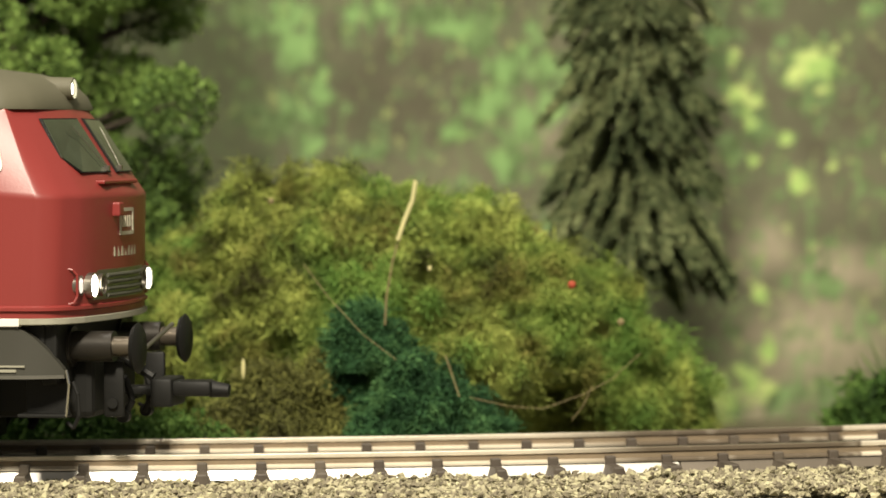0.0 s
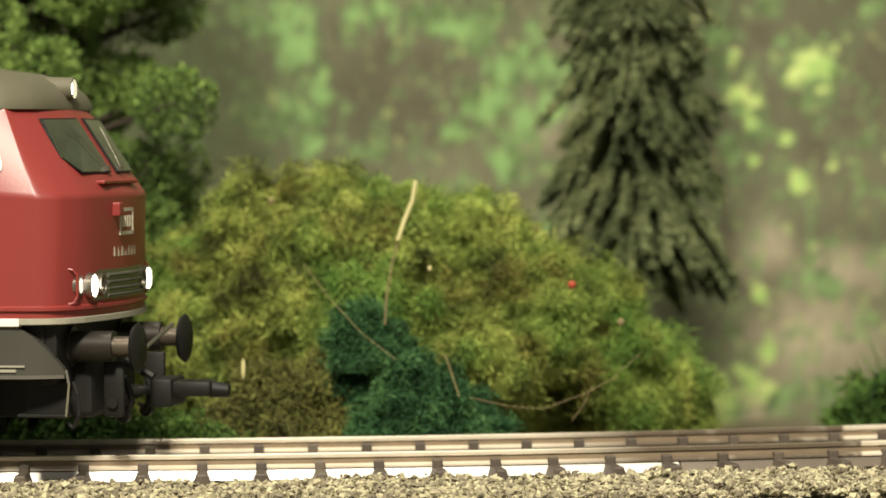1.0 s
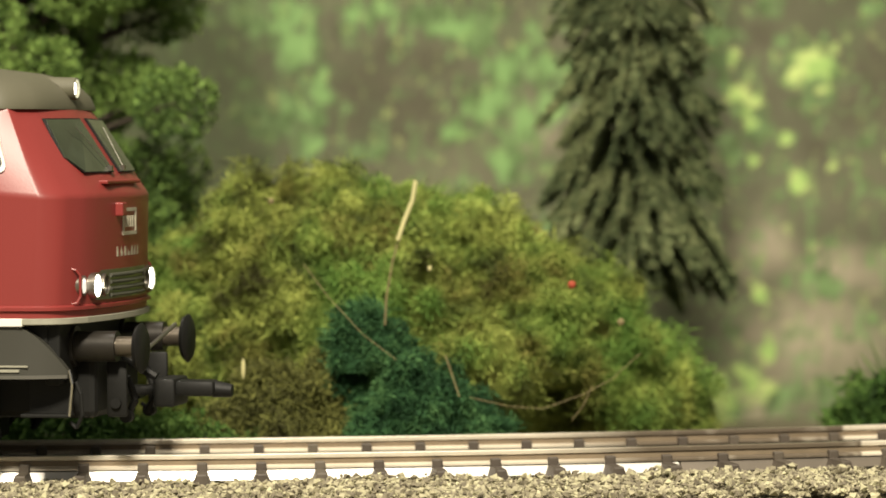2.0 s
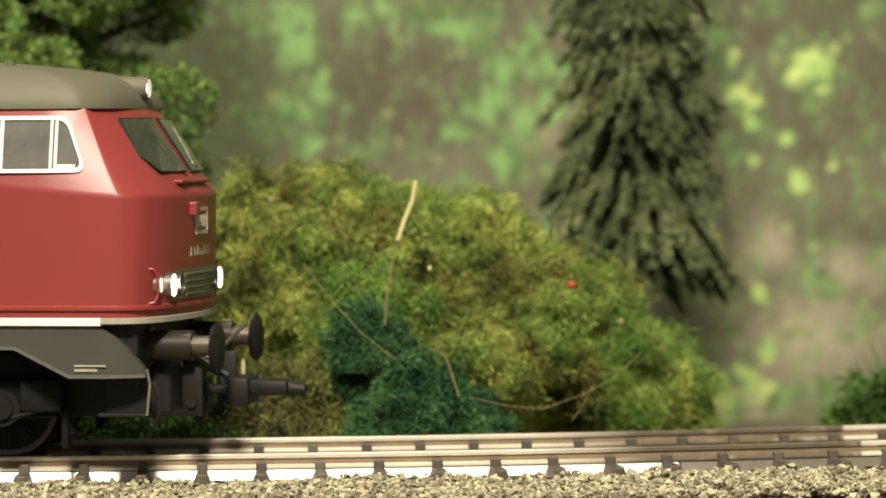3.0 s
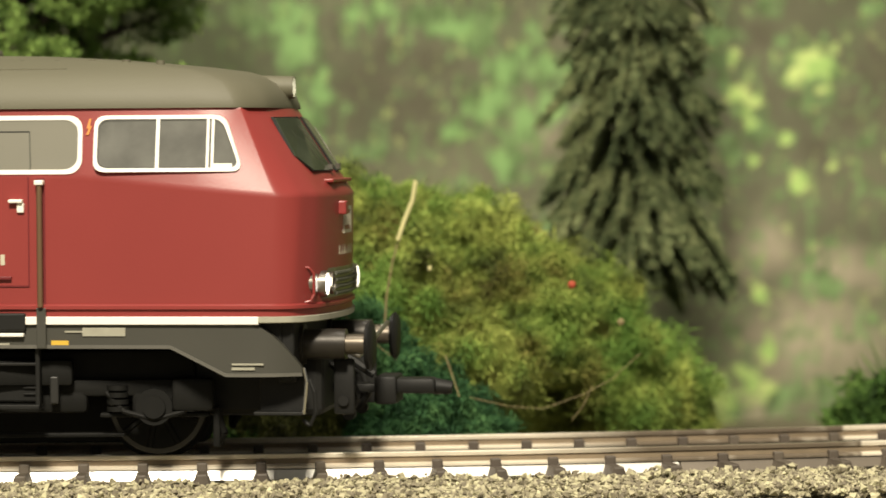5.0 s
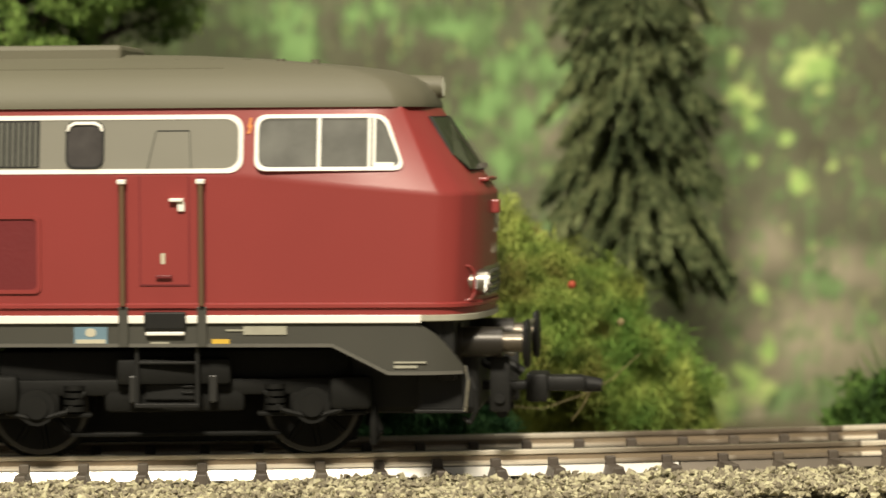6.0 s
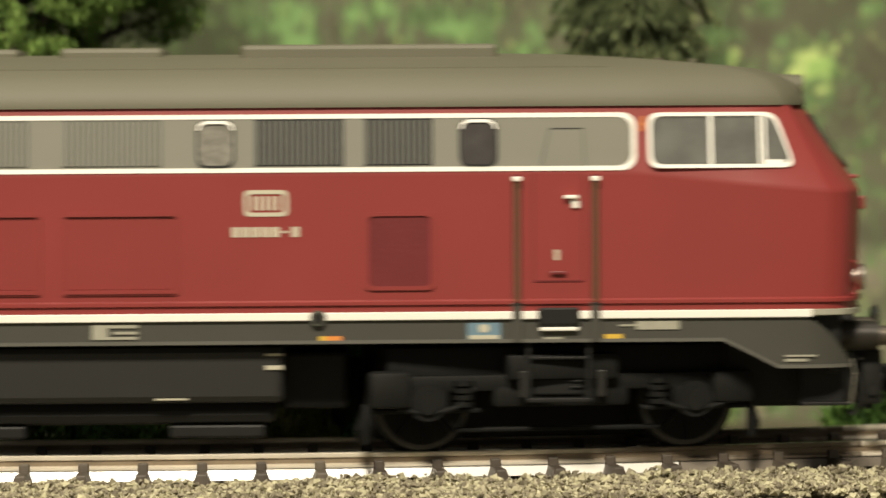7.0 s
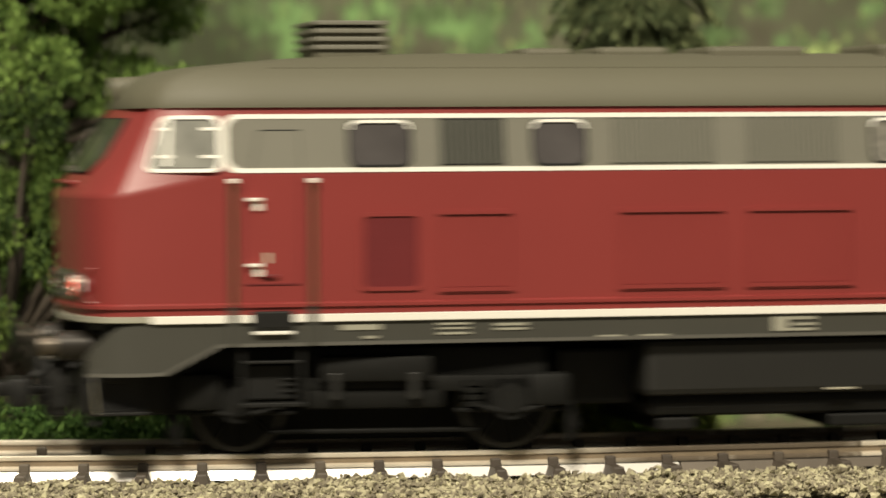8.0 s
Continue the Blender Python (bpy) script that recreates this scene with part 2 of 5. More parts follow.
def side_y(x, z):
    """How far the side stands from the middle at height z: upright below the belt, leaning in above it."""
    l = x - MID if x > MID else MID - x + SHORT * (x < -31)
    e = 1 if x > MID else -1
    zb = belt_z(l, e)
    return W_SIDE if z < zb else W_SIDE + (top_w(l, e) - W_SIDE) * (z - zb) / (Z_TOP - zb)


def outline(ls, ws, lf, wf, bulge=0.6, seg=9, top=0, tight=1.0, crease=False):
    """Half of one end in plan, from the middle of the side to the middle of the front."""
    pts = [(x, ws - (W_TOP - top_w(x, top) if top else 0.0)) for x in [min(v, ls - 1.0 + 0.1 * k) for k, v in enumerate((0, 20, 38, 41, 61, 66, 71, 74))] + [ls]]
    ws = pts[-1][1]
    cx, cy = lf - 1.6, ws - 0.6
    if crease:
        # a soft bend into a narrow facet, then a fold into the front
        fx, fy = lf - 1.75, ws - 1.35
        for a, b, c, n in (((ls, ws), (ls + 0.28 * (fx - ls), ws - 0.05), (fx, fy), 4), ((fx, fy), (lf - 0.75, wf + 1.7), (lf, wf), 5)):
            for i in range(1, n + 1):
                t = i / n
                pts.append(tuple((1 - t) ** 2 * p + 2 * t * (1 - t) * q + t * t * r for p, q, r in zip(a, b, c)))
    for i in range(1, 1 if crease else seg + 1):
        t = i / seg
        a, b, c = (1 - t) ** 2, 2 * t * (1 - t) * tight, t * t
        pts.append(((a * ls + b * cx + c * lf) / (a + b + c), (a * ws + b * cy + c * wf) / (a + b + c)))
    for i in range(1, 5):
        t = i / 4
        pts.append((lf + bulge * (1 - (1 - t) ** 2), wf * (1 - t)))
    return pts


def ring(levels):
    """A closed body from rows of (outline, heights along it)."""
    bm = bmesh.new()
    rows = []
    for level in levels:
        loop = []
        for sx, sy in ((1, -1), (1, 1), (-1, 1), (-1, -1)):
            pts, zs = level if len(level) == 2 else (level[0:2] if sx > 0 else level[2:4])
            n = len(pts)
            seq = list(range(n)) if sx * sy < 0 else list(range(n - 1, -1, -1))
            for k in seq:
                x, y = pts[k]
                z = zs[k] if isinstance(zs, list) else zs
                if (k == n - 1 and sx * sy > 0) or (k == 0 and sx * sy < 0 and loop):
                    continue
                loop.append((along(x, sx), sy * y, z))
        rows.append([bm.verts.new(p) for p in loop[:-1]])
    m = len(rows[0])
    for a, b in zip(rows, rows[1:]):
        for i in range(m):
            j = (i + 1) % m
            bm.faces.new((a[i], a[j], b[j], b[i]))
    bm.faces.new(rows[0])
    bm.faces.new(rows[-1])
    bmesh.ops.remove_doubles(bm, verts=bm.verts, dist=0.001)
    return bm


def plane_over(pts):
    """The flat plane that lies over the side at an outline: distance from the middle as a + b x + c z."""
    a = np.array([(1.0, p[0], p[1]) for p in pts])
    y = np.array([side_y(p[0], p[1]) for p in pts])
    fit = np.linalg.lstsq(a, y, rcond=None)[0]
    return (float(fit[0] + np.max(y - a @ fit)), float(fit[1]), float(fit[2]))


def side_sheet(bm, pts, s, lift, hole=None, thick=0.25, flat=None):
    """A flat piece on side s (-1 or 1) with outline pts in (x, z), standing lift proud; with hole it is a frame."""
    def at(p, d):
        y = flat[0] + flat[1] * p[0] + flat[2] * p[1] if flat else side_y(p[0], p[1])
        return bm.verts.new((p[0], s * (y + d), p[1]))
    n = len(pts)
    top, low = [at(p, lift) for p in pts], [at(p, lift - thick) for p in pts]
    if hole:
        ht, hl = [at(p, lift) for p in hole], [at(p, lift - thick) for p in hole]
        for i in range(n):
            j = (i + 1) % n
            bm.faces.new((top[i], top[j], ht[j], ht[i]))
            bm.faces.new((hl[i], hl[j], ht[j], ht[i]))
            bm.faces.new((top[i], top[j], low[j], low[i]))
    else:
        bm.faces.new(top)
        for i in range(n):
            j = (i + 1) % n
            bm.faces.new((top[i], top[j], low[j], low[i]))


def inset_outline(pts, d):
    x0, x1 = min(p[0] for p in pts), max(p[0] for p in pts)
    z0, z1 = min(p[1] for p in pts), max(p[1] for p in pts)
    fx, fz = 1 - 2 * d / (x1 - x0), 1 - 2 * d / (z1 - z0)
    mx, mz = (x0 + x1) / 2, (z0 + z1) / 2
    return [(mx + (p[0] - mx) * fx, mz + (p[1] - mz) * fz) for p in pts]


def fillet(pts, r, seg=4):
    """Rounds the corners of an outline."""
    out = []
    n = len(pts)
    for k in range(n):
        p, a, b = Vector(pts[k]), Vector(pts[k - 1]), Vector(pts[(k + 1) % n])
        u, v = (a - p).normalized() * r, (b - p).normalized() * r
        for i in range(seg + 1):
            t = i / seg
            q = p + u * (1 - t) ** 2 + v * t * t
            out.append((q.x, q.y))
    return out


def sheet_part(name, pts, s, lift, material, parent, label="", hole=None, thick=0.25, flat=None):
    bm = bmesh.new()
    side_sheet(bm, pts, s, lift, hole, thick, flat)
    return part(name, bm, material, parent, label)


def louvre(x0, x1, z0, z1, s, material, parent, label, lips):
    """A grille: a shallow field of upright slats between two lips."""
    bm = bmesh.new()
    n = max(6, int((x1 - x0) / 0.62))
    for i in range(n):
        a = x0 + (x1 - x0) * i / n
        b = a + 0.36
        side_sheet(bm, [(a, z0 + 0.15), (b, z0 + 0.15), (b, z1 - 0.15), (a, z1 - 0.15)], s, 0.26 if not lips else 0.10, thick=0.3)
    if lips:
        side_sheet(bm, [(x0 - 0.1, z1), (x1 + 0.1, z1), (x1 + 0.1, z1 + 0.35), (x0 - 0.1, z1 + 0.35)], s, 0.40, thick=0.45)
        side_sheet(bm, [(x0 - 0.1, z0 - 0.4), (x1 + 0.1, z0 - 0.4), (x1 + 0.1, z0), (x0 - 0.1, z0)], s, 0.40, thick=0.45)
    ob = part("louvre", bm, material, parent, label)
    if lips:
        o = rounded(x0 - 0.5, x1 + 0.5, z0 - 0.6, z1 + 0.6, 0.4)
        sheet_part("louvre_rim", o, s, 0.22, material, ob, "raised rim", hole=inset_outline(o, 0.35))
    return ob


def build_side(loco, body, s):
    """All that sits on one side of the body."""
    # grey band with its white border
    band = rounded(-63.9, 62.7, 32.2, 38.8, 1.6)
    sheet_part("band_panel", inset_outline(band, 0.2), s, 0.05, BEIGE, body, "beige-grey band along the side")
    sheet_part("band_trim", band, s, 0.14, WHITE, body, "white band border", hole=inset_outline(band, 0.52))
    for x0, x1 in ((31.7, 39.5), (19.2, 29.4), (-2.6, 8.7), (-18.9, -6.4), (-39.0, -31.3)):
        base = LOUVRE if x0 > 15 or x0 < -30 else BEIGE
        # sheet darker than the slats, painting the shade in their gaps
        sheet_part("louvre_gap_shade", [(x0, 32.9), (x1, 32.9), (x1, 38.3), (x0, 38.3)], s, 0.08, BLACK if base is LOUVRE else LOUVRE, body)
        louvre(x0, x1, 32.9, 38.2, s, base, body, "grey louvre grille", False)
    for x0, x1, m in ((42.5, 46.9, PANE), (12.6, 17.0, MOTTLED), (-28.2, -21.6, DUSKPANE), (-49.6, -42.2, DUSKPANE)):
        o = rounded(x0, x1, 32.8, 38.2, 1.1)
        w = sheet_part("engine_room_window", o, s, 0.30, BLACK, body, "dark-rimmed window", hole=inset_outline(o, 0.22), thick=0.4)
        sheet_part("window_brow", [(x0 + 0.1, 37.0), (x0 + 0.35, 37.0), (x0 + 0.55, 37.5), (x0 + 1.1, 37.75), (x1 - 1.1, 37.75), (x1 - 0.55, 37.5), (x1 - 0.35, 37.0), (x1 - 0.1, 37.0), (x1 - 0.3, 37.7), (x1 - 1.0, 38.1), (x0 + 1.0, 38.1), (x0 + 0.3, 37.7)], s, 0.42, WHITE, w, "white bent brow")
        sheet_part("pane", inset_outline(o, 0.2), s, 0.14, m, w, "dark glossy pane")
    # driver's cab windows
    o = fillet([(64.05, 32.4), (81.0, 32.4), (78.75, 38.75), (64.05, 38.75)], 1.35)
    w = sheet_part("cab_window", o, s, 0.26, WHITE, body, "white-framed sliding cab window", hole=inset_outline(o, 0.42), thick=0.8, flat=plane_over(o))
    sheet_part("window_seal", inset_outline(o, 0.40), s, 0.20, FRAME, w, "dark inner seal", hole=inset_outline(o, 0.58), thick=0.3, flat=plane_over(o))
    sheet_part("pane", inset_outline(o, 0.4), s, 0.12, GREYPANE, w, "dusty grey pane with painted reflections", thick=0.3, flat=plane_over(o))
    for x0, x1 in ((71.05, 71.45), (76.75, 77.05), (77.3, 77.6)):
        sheet_part("glazing_bar", [(x0, 32.8), (x1, 32.8), (x1, 38.4), (x0, 38.4)], s, 0.24, WHITE, w, flat=plane_over(o))
    sheet_part("glazing_bar", [(77.5, 32.8), (79.7, 32.8), (79.7, 33.3), (77.5, 33.3)], s, 0.23, WHITE, w, flat=plane_over(o))
    o = fillet([(-64.0, 32.3), (-64.0, 38.7), (-70.7, 38.7), (-72.8, 32.3)], 1.3)
    w = sheet_part("cab_window", o, s, 0.26, WHITE, body, "white-framed rear cab window", hole=inset_outline(o, 0.42), thick=0.8, flat=plane_over(o))
    sheet_part("window_seal", inset_outline(o, 0.40), s, 0.20, FRAME, w, "dark inner seal", hole=inset_outline(o, 0.55), thick=0.3, flat=plane_over(o))
    sheet_part("pane", inset_outline(o, 0.4), s, 0.12, PALEPANE, w, "grey pane, pale streaks painted as reflections", thick=0.3, flat=plane_over(o))
    sheet_part("glazing_bar", [(-70.6, 33.0), (-70.0, 33.0), (-69.6, 38.2), (-70.0, 38.2)], s, 0.23, WHITE, w, flat=plane_over(o))
    for z in (37.0, 33.9):
        sheet_part("glazing_bar", [(-71.3, z), (-69.6, z), (-69.6, z + 0.35), (-71.3, z + 0.35)], s, 0.24, WHITE, w, flat=plane_over(o))
        sheet_part("glazing_bar", [(-66.2, z), (-64.6, z), (-64.6, z + 0.35), (-66.2, z + 0.35)], s, 0.24, WHITE, w, flat=plane_over(o))
    # red louvres and dark hatches
    for x0, x1 in ((-2.2, 10.0), (-17.6, -5.6), (-38.9, -30.8)):
        louvre(x0, x1, 18.9, 27.3, s, RED, body, "red louvre panel with lips", True)
    for x0, x1 in ((31.7, 39.6), (-48.3, -41.2)):
        o = rounded(x0, x1, 18.7, 27.6, 0.7)
        h = sheet_part("hatch", inset_outline(o, 0.3), s, 0.07, DARKRED, body, "dark red hatch panel")
        sheet_part("hatch_rim", o, s, 0.30, RED, h, "raised red rim", hole=inset_outline(o, 0.45))
    # doors with grab rails
    for x0, x1, rails, latch in ((50.9, 56.6, (49.0, 57.95), (55.3,)), (-61.6, -55.2, (-62.9, -53.8), (-60.4,))):
        d = sheet_part("door", [(x0, 19.7), (x1, 19.7), (x1, 31.9), (x0, 31.9)], s, 0.12, RED, body, "red engine-room door")
        sheet_part("door_upper", [(x0 + 1.0, 32.7), (x1 + 0.2, 32.7), (x1, 36.9), (x0 + 2.0, 36.9)], s, 0.13, BEIGE, d)
        sheet_part("door_seam", [(x0 + 2.0, 36.9), (x1, 36.9), (x1, 37.05), (x0 + 2.0, 37.05)], s, 0.15, BLACK, d)
        for a, b in ((x0 + 0.9, x0 + 1.9), (x1 + 0.2, x1)):
            sheet_part("door_seam", [(a - 0.07, 32.7), (a + 0.07, 32.7), (b + 0.07, 36.9), (b - 0.07, 36.9)], s, 0.15, LOUVRE, d)
        sheet_part("door_seam", [(x0, 19.55), (x1, 19.55), (x1, 19.72), (x0, 19.72)], s, 0.14, DARKRED, d)
        for xa in (x0, x1 - 0.12):
            sheet_part("door_seam", [(xa, 19.7), (xa + 0.12, 19.7), (xa + 0.12, 31.9), (xa, 31.9)], s, 0.14, DARKRED, d)
        for xl in latch:
            for z in ((29.0,) if x0 > 0 else (29.0, 21.6)):
                bm = bmesh.new()
                box(bm, xl - 0.9, xl + 0.7, s * 17.6, s * 18.5, z, z + 0.4, 0.1)
                box(bm, xl, xl + 0.8, s * 17.6, s * 18.1, z - 1.1, z, 0.1)
                part("door_handle", bm, WHITE, d, "pale door handle")
        bm = bmesh.new()
        box(bm, x0 + 1.9, x0 + 3.7, s * 17.6, s * 18.2, 20.35, 20.75, 0.1)
        part("foot_grip", bm, DARKRED, d)
        sheet_part("door_print", [(x0 + 2.4, 22.0), (x0 + 2.9, 22.0), (x0 + 2.9, 23.2), (x0 + 2.4, 23.2)], s, 0.16, CREAM, d)
        for xr in rails:
            sheet_part("rail_recess", [(xr - 0.5, 17.2), (xr + 0.5, 17.2), (xr + 0.5, 31.8), (xr - 0.5, 31.8)], s, 0.05, DARKRED, d)
            bm = bmesh.new()
            tube(bm, (xr, s * 18.25, 17.3), (xr, s * 18.25, 31.3), 0.33, seg=10)
            rail = part("grab_rail", bm, BRONZE, d, "bronze grab rail", True)
            bm = bmesh.new()
            box(bm, xr - 0.5, xr + 0.5, s * 17.6, s * 18.75, 31.0, 31.55, 0.12)
            part("rail_cap", bm, WHITE, rail, "white rail cap")
            bm = bmesh.new()
            box(bm, xr - 0.55, xr + 0.55, s * 17.6, s * 18.0, 12.6, 17.2, 0.1)
            part("rail_foot", bm, FRAME, rail)
        xc = (x0 + x1) / 2
        bm = bmesh.new()
        box(bm, xc - 2.4, xc + 2.4, *sorted((s * 16.6, s * 18.1)), 14.6, 16.6, 0.2)
        part("step_recess", bm, BLACK, d, "black step recess")
        bm = bmesh.new()
        box(bm, xc - 2.2, xc + 2.2, s * 17.5, s * 18.2, 13.95, 14.35, 0.1)
        part("step_edge", bm, WHITE, d, "white step edge")
        # hanging steps below the door
        bm = bmesh.new()
        for xa in (xc - 3.7, xc + 3.2):
            box(bm, xa, xa + 0.5, s * 16.0, s * 16.9, 5.9, 12.7, 0.1)
        box(bm, xc - 3.7, xc + 3.7, s * 15.2, s * 17.2, 5.7, 6.2, 0.1)
        box(bm, xc - 3.7, xc + 3.7, s * 15.6, s * 16.9, 10.6, 10.95, 0.1)
        box(bm, xc - 2.9, xc + 2.9, *sorted((s * 14.2, s * 15.0)), 6.4, 10.4, 0.2)
        for zr in (7.2, 7.9, 8.6):
            box(bm, xc + 1.4, xc + 2.8, *sorted((s * 15.0, s * 15.3)), zr, zr + 0.22, 0.05)
        part("boarding_steps", bm, BLACK, loco, "dark hanging boarding steps")
    # emblem and unreadable number
    o = rounded(18.0, 23.0, 27.2, 30.2, 0.6)
    e = sheet_part("emblem", o, s, 0.10, CREAM, body, "cream square emblem", hole=inset_outline(o, 0.45))
    for k in range(5):
        sheet_part("emblem_bar", [(18.9 + 0.68 * k, 27.9), (19.3 + 0.68 * k, 27.9), (19.3 + 0.68 * k, 29.5), (18.9 + 0.68 * k, 29.5)], s, 0.09, CREAM, e)
    for k in range(7):
        x = 16.6 + k * 1.13
        sheet_part("number_bar", [(x, 24.85), (x + 0.85, 24.85), (x + 0.85, 26.0), (x, 26.0)] if k != 5 else [(x, 25.3), (x + 0.7, 25.3), (x + 0.7, 25.55), (x, 25.55)], s, 0.09, CREAM, body)
    # prints on the underframe
    for x0, x1, z0, z1, m in ((43.3, 47.1, 12.95, 14.9, BLUE), (27.2, 29.0, 13.0, 13.5, ORANGE), (26.4, 27.2, 13.0, 13.5, YELLOW), (59.0, 61.0, 13.0, 13.5, YELLOW),
                              (62.6, 67.5, 14.0, 14.95, CREAM), (60.6, 62.6, 14.4, 14.6, CREAM), (79.6, 83.2, 10.75, 10.95, CREAM), (79.6, 82.2, 10.2, 10.5, CREAM),
                              (-39.4, -35.6, 14.7, 14.95, CREAM), (-39.4, -35.6, 14.2, 14.4, CREAM), (-39.4, -35.6, 13.6, 13.85, CREAM),
                              (-32.7, -28.9, 14.5, 14.8, CREAM), (-32.7, -28.9, 14.0, 14.25, CREAM), (-50.6, -46.0, 14.3, 14.9, CREAM), (-48.0, -46.4, 13.3, 13.6, CREAM),
                              (-20.5, -17.5, 13.0, 13.2, CREAM), (-15.5, -12.0, 13.0, 13.2, CREAM), (0.6, 5.8, 14.6, 14.95, CREAM), (0.6, 5.8, 13.3, 13.6, CREAM), (0.6, 2.4, 13.6, 14.6, CREAM), (3.0, 5.8, 13.9, 14.2, CREAM),
                              (52.0, 54.2, 12.95, 13.2, CREAM)):
        sheet_part("frame_print", [(x0, z0), (x1, z0), (x1, z1), (x0, z1)], s, 0.02, DULL if m is CREAM else m, loco)
    sheet_part("sign_mark", rounded(44.6, 45.8, 13.8, 14.75, 0.45, 4), s, 0.08, CREAM, loco)
    sheet_part("sign_mark", [(43.5, 13.05), (46.9, 13.05), (46.9, 13.5), (43.5, 13.5)], s, 0.08, CREAM, loco)
    bm = bmesh.new()
    tube(bm, (26.3, s * 17.5, 15.6), (26.3, s * 18.2, 15.6), 0.9, seg=18)
    cap = part("filler_cap", bm, LOUVRE, loco, "round grey filler cap", True)
    bm = bmesh.new()
    tube(bm, (26.3, s * 18.1, 15.6), (26.3, s * 18.35, 15.6), 0.6, seg=16)
    part("cap_recess", bm, BLACK, cap, "dark centre")
    # flash sign by the cab
    bm = bmesh.new()
    side_sheet(bm, [(63.1, 36.6), (63.4, 36.6), (63.75, 37.6), (63.5, 37.6), (63.7, 38.4), (63.45, 38.4), (63.15, 37.3), (63.4, 37.3)], s, 0.12)
    part("flash_mark", bm, ORANGE, body)


def nose_x(z):
    """Front of the body at the middle of its end, measured from the middle."""
    return 88.6 if z < 29.7 else 88.6 - (z - 29.7) * 0.66


def front_marks(body, e):
    """Socket box, emblem and number bars on the leading front."""
    bm = bmesh.new()
    x0, x1 = sorted((along(87.8, e), along(89.2, e)))
    box(bm, x0, x1, -5.0, -3.2, 27.3, 28.9, 0.2)
    part("socket_box", bm, RED, body, "small red socket box")
    # emblem and number bars on the front
    bm = bmesh.new()
    x0, x1 = sorted((along(87.7, e), along(88.62, e)))
    box(bm, x0, x1, -2.7, -2.3, 25.1, 28.2)
    box(bm, x0, x1, 2.3, 2.7, 25.1, 28.2)
    box(bm, x0, x1, -2.7, 2.7, 25.1, 25.5)
    box(bm, x0, x1, -2.7, 2.7, 27.8, 28.2)
    for k in range(4):
        box(bm, x0, x1, -1.7 + 0.95 * k, -1.2 + 0.95 * k, 26.0, 27.3)
    part("front_emblem", bm, CREAM, body, "cream square emblem")
    for k in range(7):
        bm = bmesh.new()
        y = -4.4 + k * 1.3
        n0, n1 = sorted((along(87.4, e), along(88.45 - 0.008 * (y + 0.4) ** 2, e)))
        box(bm, n0, n1, y, y + 0.75, 22.7, 23.8)
        part("front_number_bar", bm, CREAM, body)


